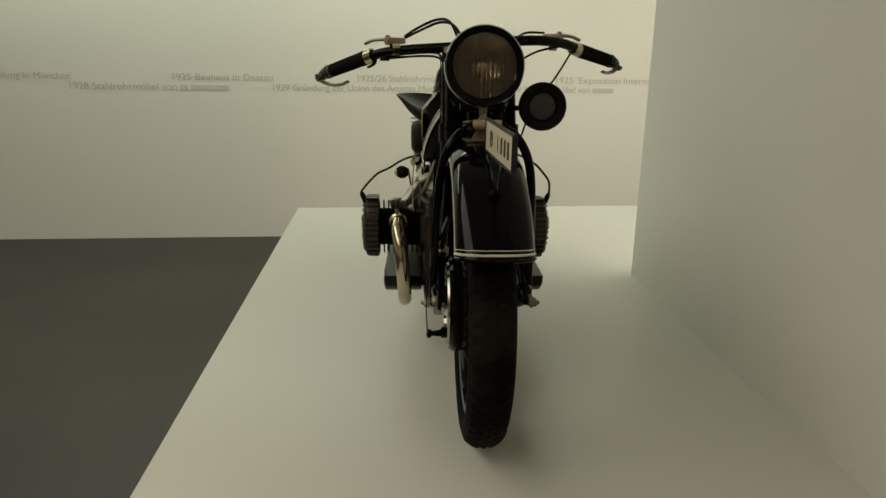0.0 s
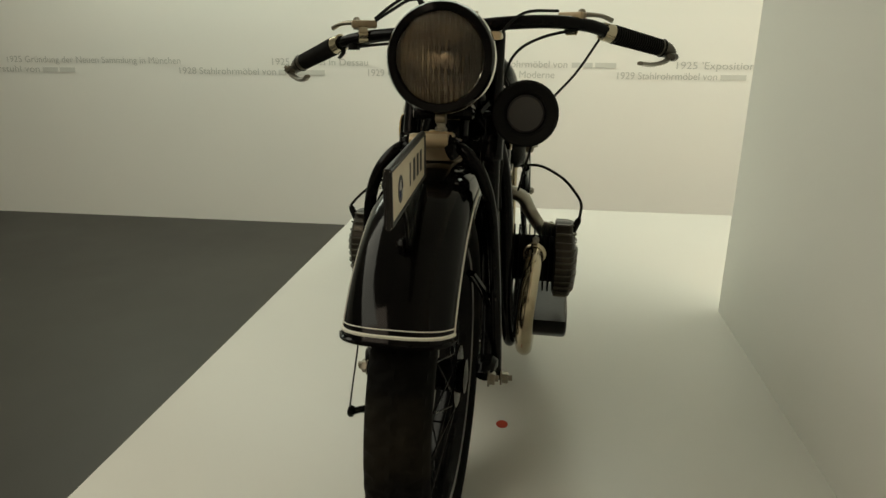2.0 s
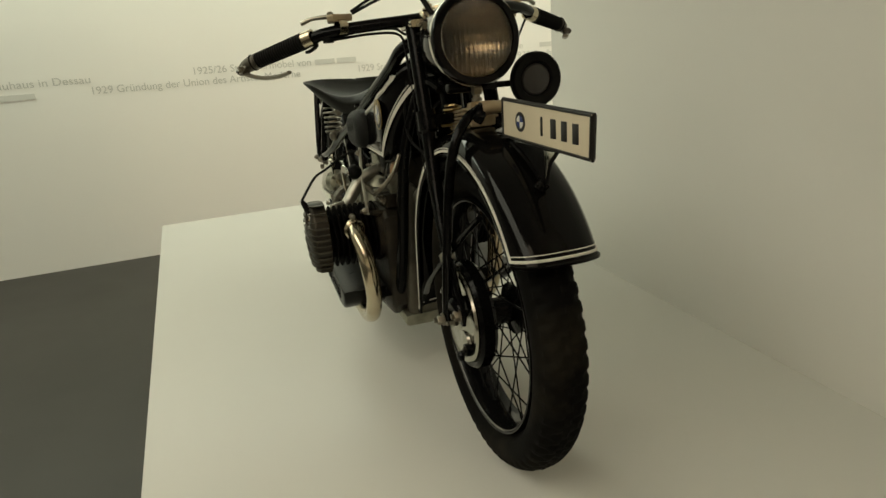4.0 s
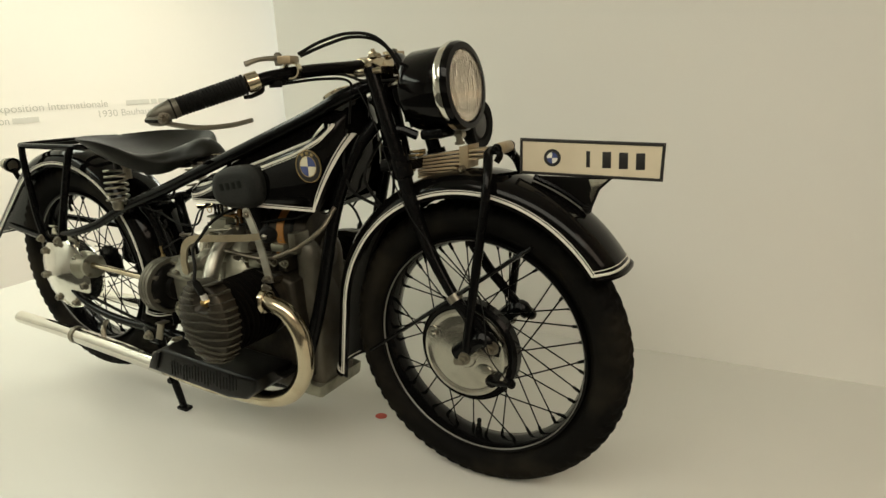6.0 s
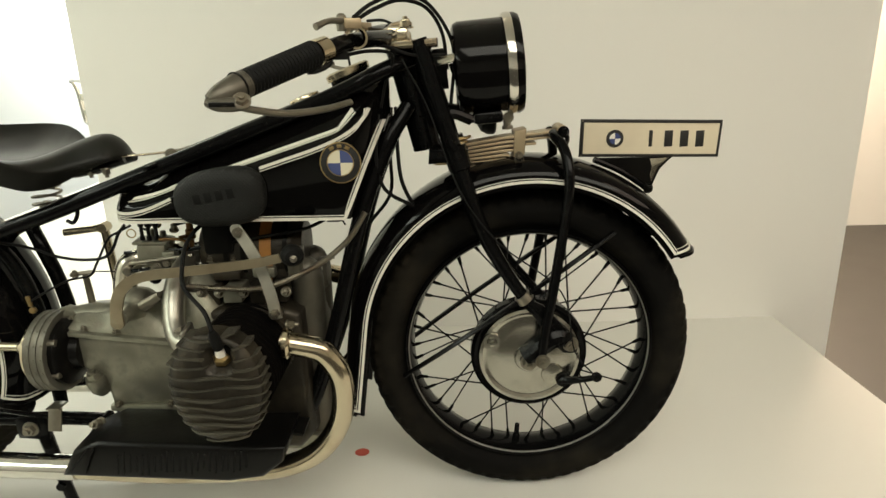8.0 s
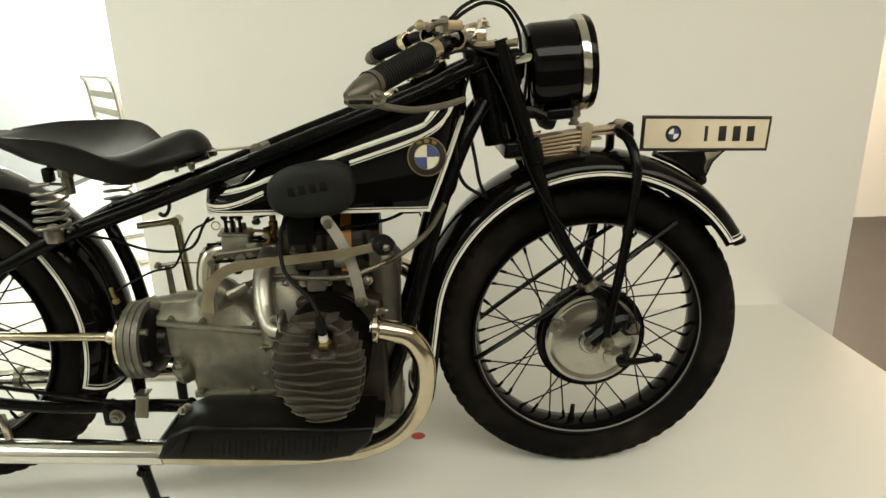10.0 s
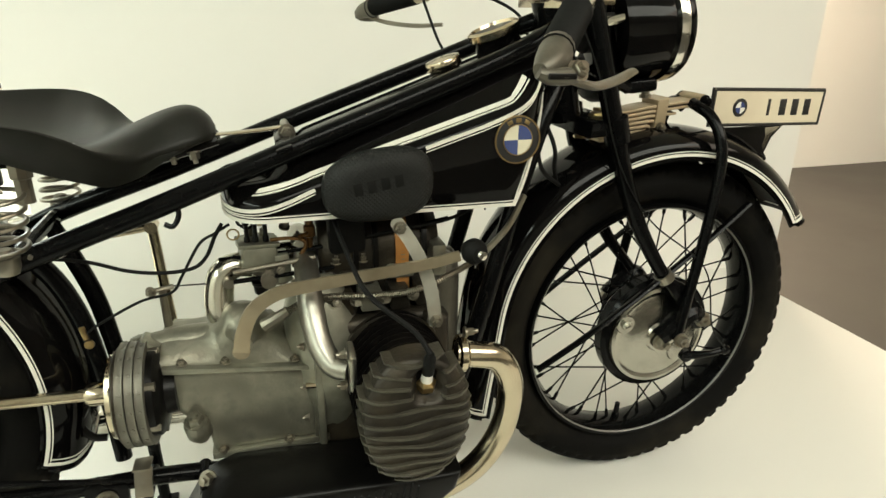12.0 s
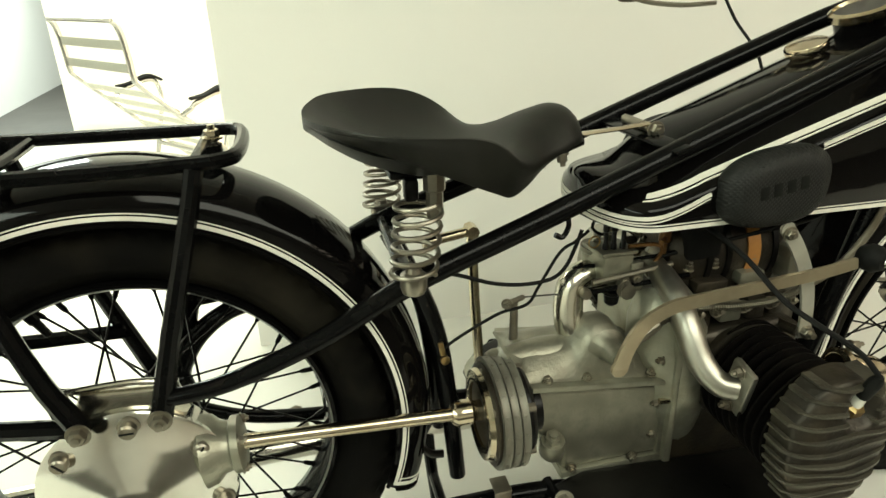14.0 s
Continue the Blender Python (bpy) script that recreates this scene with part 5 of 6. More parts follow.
for k, (x, y, z) in enumerate(((-0.64, -0.045, 0.585), (-0.675, -0.035, 0.592), (-0.625, -0.03, 0.555))):
    part("carburettor_screw", bolt((x, y, z), (0.2, -0.4, 1), 0.006, 0.012), "brass" if k % 2 else "steel", carb)
for x in (-0.693, -0.681, -0.667):
    part("fuel_post", lathe([(0.0, 0), (0.0045, 0), (0.0045, 0.008), (0.0032, 0.010), (0.0032, 0.026), (0.005, 0.028), (0.005, 0.036), (0.0, 0.036)], (x, -0.058, 0.570), (0, 0, 1), 10), "dull", carb)
part("fuel_pipe", tube([(-0.661, -0.062, 0.573), (-0.636, -0.064, 0.574), (-0.616, -0.066, 0.571), (-0.612, -0.066, 0.560), (-0.622, -0.064, 0.544)], 0.0030, 8, 5), "bronze", carb, "thin bent bronze fuel pipe")
tap = lathe([(0.0, -0.030), (0.004, -0.030), (0.005, -0.014), (0.0085, -0.012), (0.0085, 0.004), (0.006, 0.006), (0.006, 0.030), (0.0, 0.030)], (-0.605, -0.060, 0.586), (0, 0, 1), 12)
tube([(-0.605, -0.060, 0.582), (-0.612, -0.070, 0.580), (-0.620, -0.076, 0.579)], [0.0035, 0.003, 0.004], 8, 2, tap)
part("fuel_tap", tap, "bronze", carb, "small bronze fuel tap under the tank")
part("wire_loop", tube([(-0.711 + 0.008 * math.cos(k * math.pi / 8), -0.060, 0.585 + 0.008 * math.sin(k * math.pi / 8)) for k in range(17)], 0.0012, 6, 1), "brass", carb, "loop of brass wire")
for x, z, r in ((-0.651, 0.528, 0.0075), (-0.668, 0.524, 0.0085), (-0.614, 0.538, 0.0080), (-0.625, 0.534, 0.0070)):
    part("union_nut", bolt((x, -0.066, z), (0.1, -1, 0.1), r, 0.008), "steel", carb)
part("jet_bowl", lathe([(0.0, 0), (0.006, 0), (0.010, 0.004), (0.011, 0.016), (0.013, 0.018), (0.013, 0.022), (0.0, 0.022)], (-0.680, -0.062, 0.488), (0, 0, 1), 16), "dull", carb)
part("link_rod", tube([(-0.724, -0.070, 0.515), (-0.648, -0.074, 0.521), (-0.574, -0.080, 0.528)], 0.0036, 8, 3), "frame", carb, "black linkage rod")
part("link_clevis", lathe([(0.0, -0.006), (0.007, -0.006), (0.008, 0.0), (0.007, 0.006), (0.0, 0.006)], (-0.724, -0.070, 0.515), "y", 14), "steel", carb)
part("throttle_arm", slab([(-0.690, 0.520), (-0.640, 0.505), (-0.638, 0.512), (-0.688, 0.528)], -0.062, -0.056, 0.001), "steel", carb)
part("control_rod", tube([(-0.735, -0.05, 0.545), (-0.62, -0.06, 0.553), (-0.48, -0.075, 0.575), (-0.40, -0.08, 0.592)], 0.0028, 8, 4), "frame", carb)
for s in (-1, 1):
    k = 1.0 if s < 0 else 0.92
    pi = tube([(-0.612, s * 0.02, 0.535), (-0.614, s * 0.070, 0.532), (-0.615, s * 0.118, 0.515), (-0.614, s * 0.148 * k, 0.485), (-0.608, s * 0.172 * k, 0.452), (-0.594, s * 0.194 * k, 0.430), (-0.574, s * 0.206 * k, 0.426)], [0.017, 0.0175, 0.018, 0.018, 0.0175, 0.0165, 0.0165], 20, 8)
    ip = part("intake_pipe", pi, "pipe", bike, "polished curved intake pipe")
    part("intake_flange", box((0.010, 0.040, 0.072), Matrix.Translation((-0.571, s * 0.206 * k, 0.426)) @ pose(0, 0, 0, -s * 12, 0, 0), 0.004), "pipe", ip)
    for dyb, dzb in ((-0.006, 0.028), (0.006, -0.028)):
        part("flange_bolt", bolt((-0.577, s * (0.206 * k - dyb), 0.426 + dzb), (-1, 0, 0), 0.0065, 0.008), "steel", ip)

# exhausts
for s in (-1, 1):
    k = 1.0 if s < 0 else 0.75
    ex = tube([(-0.425, s * 0.205 * k, 0.428), (-0.395, s * 0.208 * k, 0.424), (-0.358, s * 0.203 * k, 0.407), (-0.333, s * 0.195 * k, 0.352), (-0.340, s * 0.188 * k, 0.272), (-0.380, s * 0.187 * k, 0.208), (-0.445, s * 0.187 * k, 0.174), (-0.53, s * 0.188 * k, 0.166), (-0.68, s * 0.188 * k, 0.167), (-0.85, s * 0.182 * k, 0.178)],
              [0.020, 0.0195, 0.020, 0.0202, 0.0202, 0.020, 0.0195, 0.0195, 0.020, 0.020], 24, 8)
    exo = part("exhaust_pipe", ex, "nickel", bike, "nickel-plated exhaust pipe, browned at the bend")
    part("exhaust_collar", lathe([(0.021, 0), (0.027, 0.002), (0.0275, 0.010), (0.024, 0.014), (0.021, 0.015)], (-0.424, s * 0.205 * k, 0.428), (1, 0, -0.08), 24, ring=True), "nickel", exo)
    part("collar_bolt", bolt((-0.414, s * 0.208 * k, 0.462), (1, 0, 0), 0.006, 0.012), "steel", exo)
    kk = 1.0 if s < 0 else 0.8
    si = tube([(-0.83, s * 0.183 * k, 0.178), (-1.10, s * 0.172 * k, 0.188), (-1.28, s * 0.160 * k, 0.190), (-1.30, s * 0.159 * k, 0.190), (-1.615, s * 0.142 * k, 0.190)], [0.023, 0.023, 0.023, 0.020, 0.0195], 24, 6)
    so = part("silencer", si, "chrome", bike, "long slim bright silencer tube")
    part("silencer_clip", lathe([(0.0245, -0.008), (0.0265, -0.008), (0.0265, 0.008), (0.0245, 0.008)], (-1.27, s * 0.161 * k, 0.190), (1, 0, 0), 24, ring=True), "steel", so)
    part("silencer_strap", tube([(-1.12, s * 0.17 * k, 0.212), (-1.13, s * 0.16, 0.235), (-1.15, s * 0.135, 0.245)], 0.007, 8, 4, flat=0.4), "steel", so)
    # foot trays
    y0, y1 = (-0.252, -0.135) if s < 0 else (0.240, 0.125)
    tr = slab([(-0.818, 0.208), (-0.53, 0.188), (-0.470, 0.196), (-0.435, 0.224), (-0.426, 0.256), (-0.50, 0.258), (-0.62, 0.266), (-0.745, 0.274), (-0.790, 0.256)], y0, y1, 0.009, 3)
    tray = part("foot_tray", tr, "dull", bike, "black sheet-metal foot tray with ribbed side")
    for i in range(22):
        x = -0.715 + 0.0105 * i
        part("tread_rib", box((0.0035, 0.003, 0.038 + 0.008 * math.sin(i * 1.7)), Matrix.Translation((x, y0, 0.230 + 0.003 * math.sin(i))) @ pose(0, 0, 0, 0, 9, 0), 0.001, 1), "frame", tray)
    part("tray_rib", slab([(-0.80, 0.218), (-0.760, 0.266), (-0.748, 0.266), (-0.772, 0.216)], y0 - s * (-0.006), y0, 0.003), "dull", tray)
    part("tray_bolt", bolt((-0.782, s * 0.170, 0.258), (-0.5, s, 0.6), 0.010, 0.012), "steel", tray)
    part("tray_tube", tube([(-0.79, s * 0.125, 0.252), (-0.785, s * 0.19, 0.250)], 0.009, 10, 1), "frame", tray)
# small step plate behind the tray front
part("front_step", box((0.07, 0.06, 0.006), Matrix.Translation((-0.445, -0.150, 0.235)) @ pose(0, 0, 0, 0, 8, 0), 0.002), "dull", bike)

# gear lever, links and cables round the engine
lev = bmesh.new()
path = curve([(-0.712, 0, 0.446), (-0.706, 0, 0.478), (-0.690, 0, 0.512), (-0.660, 0, 0.534), (-0.620, 0, 0.543), (-0.54, 0, 0.552), (-0.46, 0, 0.562), (-0.415, 0, 0.572)], 6)
rings = []
for i, p in enumerate(path):
    d = (path[min(i + 1, len(path) - 1)] - path[max(i - 1, 0)]).normalized()
    nn = Vector((-d.z, 0, d.x)) * (0.0106 - 0.0035 * i / len(path))
    y = -0.155 - 0.035 * i / len(path)
    rings.append([(p.x + nn.x, y - 0.0025, p.z + nn.z), (p.x - nn.x, y - 0.0025, p.z - nn.z), (p.x - nn.x, y + 0.0025, p.z - nn.z), (p.x + nn.x, y + 0.0025, p.z + nn.z)])
skin(lev, rings)
gl = part("gear_lever", lev, "lever", bike, "flat bare-metal gear lever with a black knob")
part("lever_end", lathe([(0.0, -0.0025), (0.0115, -0.0025), (0.0121, -0.0015), (0.0121, 0.0015), (0.0115, 0.0025), (0.0, 0.0025)], (-0.712, -0.155, 0.447), "y", 24), "lever", gl)
part("lever_knob", lathe([(0.0, -0.018), (0.012, -0.016), (0.018, -0.006), (0.018, 0.004), (0.012, 0.014), (0.0, 0.016)], (-0.395, -0.192, 0.577), (0.3, -1, 0), 20), "rubber", gl)
part("knob_screw", lathe([(0.0, 0), (0.007, 0), (0.006, 0.004), (0.0, 0.005)], (-0.390, -0.208, 0.577), (0.3, -1, 0), 14), "chrome", gl)
part("lever_pivot", lathe([(0.0, -0.05), (0.010, -0.05), (0.010, -0.006), (0.0, -0.005)], (-0.710, -0.156, 0.455), (0, -1, 0), 16), "alu", gl)
arm = bmesh.new()
path = curve([(-0.492, -0.150, 0.612), (-0.475, -0.155, 0.585), (-0.457, -0.159, 0.545), (-0.446, -0.160, 0.500), (-0.440, -0.158, 0.452)], 6)
rings = []
for i, p in enumerate(path):
    d = (path[min(i + 1, len(path) - 1)] - path[max(i - 1, 0)]).normalized()
    nn = Vector((-d.z, 0, d.x)) * 0.0095
    rings.append([p + nn + Vector((0, -0.002, 0)), p - nn + Vector((0, -0.002, 0)), p - nn + Vector((0, 0.002, 0)), p + nn + Vector((0, 0.002, 0))])
skin(arm, rings)
lathe([(0.0, -0.002), (0.0098, -0.002), (0.0098, 0.002), (0.0, 0.002)], (-0.492, -0.150, 0.612), "y", 20, arm)
ao = part("valve_lever", arm, "zinc", bike, "curved bare-metal lever beside the dynamo")
part("lever_bolt", bolt((-0.489, -0.152, 0.606), r=0.0075, h=0.006), "steel", ao)
part("lever_bolt", bolt((-0.441, -0.157, 0.462), r=0.009, h=0.012), "steel", ao)
part("lever_stay", tube([(-0.441, -0.15, 0.455), (-0.445, -0.11, 0.45), (-0.45, -0.09, 0.45)], 0.008, 8, 3), "iron", ao)
hose = curve([(-0.648, -0.128, 0.486), (-0.625, -0.130, 0.498), (-0.592, -0.130, 0.504), (-0.526, -0.130, 0.498), (-0.466, -0.130, 0.499), (-0.407, -0.130, 0.520), (-0.362, -0.125, 0.543), (-0.315, -0.112, 0.580), (-0.285, -0.10, 0.625)], 36)
part("speedometer_hose", tube(hose, [0.0056 if i % 2 else 0.0044 for i in range(len(hose))], 8, 1), "steel", bike, "ribbed metal hose")
part("hose_nut", tube([(-0.680, -0.124, 0.466), (-0.662, -0.127, 0.477), (-0.645, -0.128, 0.488)], [0.0105, 0.0095, 0.0075], 10, 1), "steel", bike)
for pts, r in (
    ([(-0.975, -0.085, 0.586), (-0.907, -0.060, 0.564), (-0.854, -0.060, 0.544), (-0.810, -0.060, 0.536), (-0.770, -0.060, 0.539), (-0.750, -0.060, 0.555), (-0.736, -0.058, 0.583), (-0.725, -0.050, 0.600)], 0.0028),
    ([(-0.925, -0.058, 0.450), (-0.903, -0.056, 0.465), (-0.845, -0.056, 0.494), (-0.803, -0.056, 0.503), (-0.786, -0.055, 0.527), (-0.758, -0.055, 0.573), (-0.736, -0.055, 0.587), (-0.715, -0.05, 0.598)], 0.0022),
    ([(-0.803, -0.042, 0.507), (-0.74, -0.050, 0.509), (-0.665, -0.05, 0.514)], 0.0012),
    ([(-0.64, -0.045, 0.595), (-0.60, -0.06, 0.606), (-0.55, -0.06, 0.612)], 0.0025),
    ([(-0.69, -0.03, 0.615), (-0.705, -0.04, 0.598), (-0.69, -0.045, 0.588), (-0.68, -0.04, 0.602), (-0.685, -0.03, 0.616)], 0.0022),
    ([(-0.62, -0.06, 0.55), (-0.48, -0.08, 0.578), (-0.38, -0.09, 0.600), (-0.30, -0.08, 0.655), (-0.25, -0.07, 0.72)], 0.003),
    ([(-0.36, -0.06, 0.60), (-0.33, -0.07, 0.605), (-0.31, -0.06, 0.625), (-0.335, -0.06, 0.612), (-0.33, -0.05, 0.59)], 0.0018),
):
    part("control_cable", tube(pts, r, 8, 8), "rubber", bike, "thin black control cable")
for pts in ([(-0.255, -0.075, 0.79), (-0.262, -0.085, 0.72), (-0.25, -0.08, 0.66), (-0.20, -0.05, 0.62)],
            [(-0.235, 0.06, 0.79), (-0.225, -0.06, 0.70), (-0.215, -0.055, 0.65), (-0.19, -0.03, 0.60)],
            [(-0.245, 0.075, 0.79), (-0.252, 0.085, 0.70), (-0.255, 0.08, 0.62), (-0.30, 0.08, 0.56)]):
    part("control_cable", tube(pts, 0.0035, 8, 6), "rubber", bike, "thin black control cable")
lc = tube([(-0.816, -0.040, 0.400), (-0.817, -0.045, 0.504)], [0.007, 0.0055], 10, 1)
tube([(-0.834, -0.052, 0.505), (-0.802, -0.040, 0.506)], 0.004, 8, 1, lc)
bolt((-0.830, -0.053, 0.506), (-0.4, -1, 0), 0.006, 0.006, lc)
part("clutch_arm", lc, "steel", bike, "upright clutch arm")
kick = tube([(-0.826, 0.088, 0.30), (-0.834, 0.088, 0.42), (-0.840, 0.088, 0.556)], 0.0085, 12, 2)
tube([(-0.838, 0.088, 0.561), (-0.918, 0.080, 0.553)], 0.0078, 12, 1, kick)
lathe([(0.0, -0.012), (0.0105, -0.012), (0.0105, 0.012), (0.0, 0.012)], (-0.840, 0.088, 0.561), "y", 8, kick)
part("kick_starter", kick, "nickel", bike, "brownish nickel kick starter lever")
part("starter_spring_boss", lathe([(0.0, 0), (0.03, 0), (0.03, 0.03), (0.0, 0.032)], (-0.820, 0.075, 0.30), (0, 1, 0), 20), "alu", bike)

# saddle
sd = bmesh.new()
# stations along the saddle: x, half width, middle, rim and lower edge heights
ST = [(-1.0735, 0.008, 0.7705, 0.772, 0.768), (-1.0715, 0.036, 0.7695, 0.7730, 0.767), (-1.062, 0.078, 0.764, 0.775, 0.765), (-1.044, 0.124, 0.750, 0.777, 0.760), (-1.008, 0.167, 0.728, 0.776, 0.750), (-0.960, 0.189, 0.711, 0.775, 0.732), (-0.922, 0.184, 0.707, 0.771, 0.715),
      (-0.895, 0.170, 0.710, 0.762, 0.701), (-0.872, 0.152, 0.718, 0.747, 0.688), (-0.846, 0.127, 0.730, 0.724, 0.675), (-0.815, 0.096, 0.745, 0.709, 0.679), (-0.785, 0.072, 0.757, 0.713, 0.695), (-0.760, 0.060, 0.7625, 0.718, 0.706), (-0.742, 0.050, 0.759, 0.722, 0.713), (-0.728, 0.036, 0.747, 0.723, 0.717), (-0.721, 0.014, 0.733, 0.724, 0.720)]
spl = [curve([(a[0], a[i], 0) for a in ST], 5) for i in (1, 2, 3, 4)]
rings = []
for pw, pz, pr, pb_ in zip(*spl):
    x, w, z, rm, bt = pw.x, max(pw.y, 0.004), pz.y, pr.y, pb_.y
    top = []
    for t in (0.985, 0.95, 0.88, 0.78, 0.66, 0.52, 0.36, 0.18, 0.0):
        top.append((t, z + (rm - z) * t ** 2.3 + (0.0006 if t > 0.9 else 0)))
    top = [(-t, h) for t, h in top] + [(t, h) for t, h in top[-2::-1]]
    side = [(1.0, rm - 0.0025), (0.995, rm - 0.006), (0.93, rm - (rm - bt) * 0.42), (0.83, bt + (rm - bt) * 0.16), (0.77, bt), (0.73, bt + 0.002), (0.78, min(bt + (rm - bt) * 0.4, z + (rm - z) * 0.55 - 0.007)), (0.5, z - 0.014 + (rm - z) * 0.25), (0.0, z - 0.012)]
    side = side + [(-t, h) for t, h in side[-2::-1]]
    mid = -0.005 - 0.013 * min(1.0, max(0.0, (-0.80 - x) / 0.10))
    rings.append([(x, t * w + mid, h - 0.02 * t * w) for t, h in top + side])
skin(sd, rings)
saddle = part("saddle", sd, "leather", bike, "worn black-green leather saddle dished at the back", 42)
uf = box((0.08, 0.17, 0.010), Matrix.Translation((-0.945, 0, 0.706)) @ pose(0, 0, 0, 0, 2, 0), 0.004)
tube([(-0.88, -0.06, 0.700), (-0.80, -0.035, 0.695), (-0.72, -0.02, 0.715)], 0.008, 8, 4, uf)
tube([(-0.88, 0.06, 0.700), (-0.80, 0.035, 0.695), (-0.72, 0.02, 0.715)], 0.008, 8, 4, uf)
part("saddle_frame", uf, "dull", saddle)
for s in (-1, 1):
    part("saddle_rivet", lathe([(0.0, 0), (0.006, 0), (0.004, 0.003), (0.0, 0.004)], (-0.856, s * 0.096, 0.690), (0, s, 0), 12), "chrome", saddle)
    part("nose_screw", bolt((-0.765 + 0.014 * s, -0.030, 0.702), (0.1, -0.2, -1), 0.007, 0.010), "steel", saddle)
    helix = [(-0.970 + 0.00009 * t + 0.0265 * math.cos(t * math.pi / 9.6), s * 0.126 + 0.0265 * math.sin(t * math.pi / 9.6), 0.598 + 0.092 * t / 112) for t in range(113)]
    part("saddle_spring", tube(helix, 0.0029, 8, 1), "steel", saddle, "nickel coil spring under the saddle")
    seatp = lathe([(0.0, -0.012), (0.013, -0.012), (0.016, -0.004), (0.016, 0.010), (0.010, 0.014), (0.008, 0.020), (0.0, 0.020)], (-0.970, s * 0.126, 0.592), (0.05, 0, 1), 18)
    part("spring_stud", seatp, "steel", saddle)
    part("spring_cap", box((0.016, 0.018, 0.026), Matrix.Translation((-0.966, s * 0.112, 0.700)), 0.004), "dull", saddle)
    part("spring_post", lathe([(0.0, 0), (0.010, 0), (0.010, 0.030), (0.013, 0.032), (0.013, 0.052), (0.0, 0.052)], (-0.938, s * 0.108, 0.664), (0, 0, 1), 8), "steel", saddle)
pin = tube([(-0.720, -0.018, 0.722), (-0.660, -0.02, 0.726), (-0.625, -0.02, 0.730)], [0.010, 0.010, 0.012], 10, 2, flat=0.22)
part("saddle_strap", pin, "nickel", saddle, "nickel strap at the saddle nose")
pv = tube([(-0.625, -0.040, 0.725), (-0.625, 0.040, 0.725)], 0.0065, 12, 1)
bolt((-0.625, -0.040, 0.725), (0, -1, 0), 0.009, 0.008, pv)
part("pivot_plate", box((0.022, 0.22, 0.006), Matrix.Translation((-0.632, -0.01, 0.716)) @ pose(0, 0, 0, 0, -20, 0), 0.002), "frame", saddle)
part("saddle_pivot", pv, "steel", saddle)

# luggage rack and its struts
rk = tube([(-1.172, -0.085, 0.742), (-1.26, -0.092, 0.742), (-1.38, -0.094, 0.743), (-1.435, -0.092, 0.744), (-1.457, -0.076, 0.744), (-1.462, 0, 0.744), (-1.457, 0.076, 0.744), (-1.435, 0.092, 0.744), (-1.38, 0.094, 0.743), (-1.26, 0.092, 0.742), (-1.172, 0.085, 0.742), (-1.151, 0.066, 0.742), (-1.146, 0, 0.742), (-1.151, -0.066, 0.742), (-1.172, -0.085, 0.742)],
          0.0085, 10, 6, closed=True)
rack = part("luggage_rack", rk, "frame", bike, "black tubular luggage rack")
for x in (-1.19, -1.40):
    part("rack_bar", tube([(x, -0.09, 0.742), (x, 0, 0.740), (x, 0.09, 0.742)], 0.007, 8, 3), "frame", rack)
part("rack_foot", tube([(-1.18, 0.0, 0.742), (-1.18, 0.0, 0.715)], 0.012, 12, 1), "frame", rack)
part("rack_bolt", bolt((-1.18, 0.015, 0.745), (0, 0, 1), 0.009, 0.010), "nickel", rack)
for s in (-1, 1):
    zl = 0.465 if s < 0 else 0.380
    part("rack_strut", tube([(-1.190, s * 0.096, 0.738), (-1.200, s * 0.104, 0.70), (-1.245, s * 0.118, 0.55), (-1.268 - (0.02 if s > 0 else 0), s * 0.124, zl)], [0.010, 0.010, 0.011, 0.013], 10, 4), "frame", rack)
    part("rack_strut", tube([(-1.435, s * 0.094, 0.740), (-1.424, s * 0.102, 0.68), (-1.385, s * 0.118, 0.54), (-1.353 + (0.02 if s > 0 else 0), s * 0.124, zl - 0.002)], [0.009, 0.010, 0.011, 0.013], 10, 4), "frame", rack)
    part("strut_bolt", bolt((-1.268 - (0.02 if s > 0 else 0), s * 0.134, zl + 0.001), (0, s, 0), 0.010, 0.009), "steel", rack)
    part("strut_bolt", bolt((-1.353 + (0.02 if s > 0 else 0), s * 0.134, zl - 0.001), (0, s, 0), 0.010, 0.009), "steel", rack)
    if s < 0:
        part("axle_lug", slab([(-1.375, 0.452), (-1.355, 0.492), (-1.25, 0.485), (-1.24, 0.455), (-1.26, 0.425), (-1.36, 0.425)], -0.100, -0.088, 0.004), "polish", rack)
        part("lug_fillet", tube([(-1.372, -0.094, 0.494), (-1.30, -0.094, 0.496), (-1.25, -0.094, 0.488)], 0.004, 10, 4), "polish", rack)
    else:
        part("axle_lug", slab([(-1.345, 0.335), (-1.350, 0.375), (-1.325, 0.400), (-1.285, 0.395), (-1.275, 0.350), (-1.30, 0.325)], 0.100, 0.112, 0.004), "frame", rack)
    part("guard_stay", tube([(-1.355, s * 0.112, 0.456), (-1.50, s * 0.096, 0.466), (-1.615, s * 0.084, 0.474)], 0.011, 8, 3, flat=1.0), "frame", rack)
lampo = part("rear_lamp", lathe([(0.0, -0.004), (0.020, -0.004), (0.022, 0.010), (0.019, 0.030), (0.012, 0.040), (0.0, 0.042)], (-1.612, -0.045, 0.672), (-1, 0, 0.1), 20), "steel", bike, "small tarnished rear lamp")
part("lamp_bracket", tube([(-1.606, -0.045, 0.660), (-1.598, -0.040, 0.635), (-1.590, -0.030, 0.600)], 0.009, 8, 4, flat=0.6), "frame", lampo)
part("lamp_ring", lathe([(0.018, 0), (0.025, 0.001), (0.025, 0.011), (0.018, 0.012)], (-1.600, -0.045, 0.671), (-1, 0, 0.1), 20, ring=True), "frame", lampo)
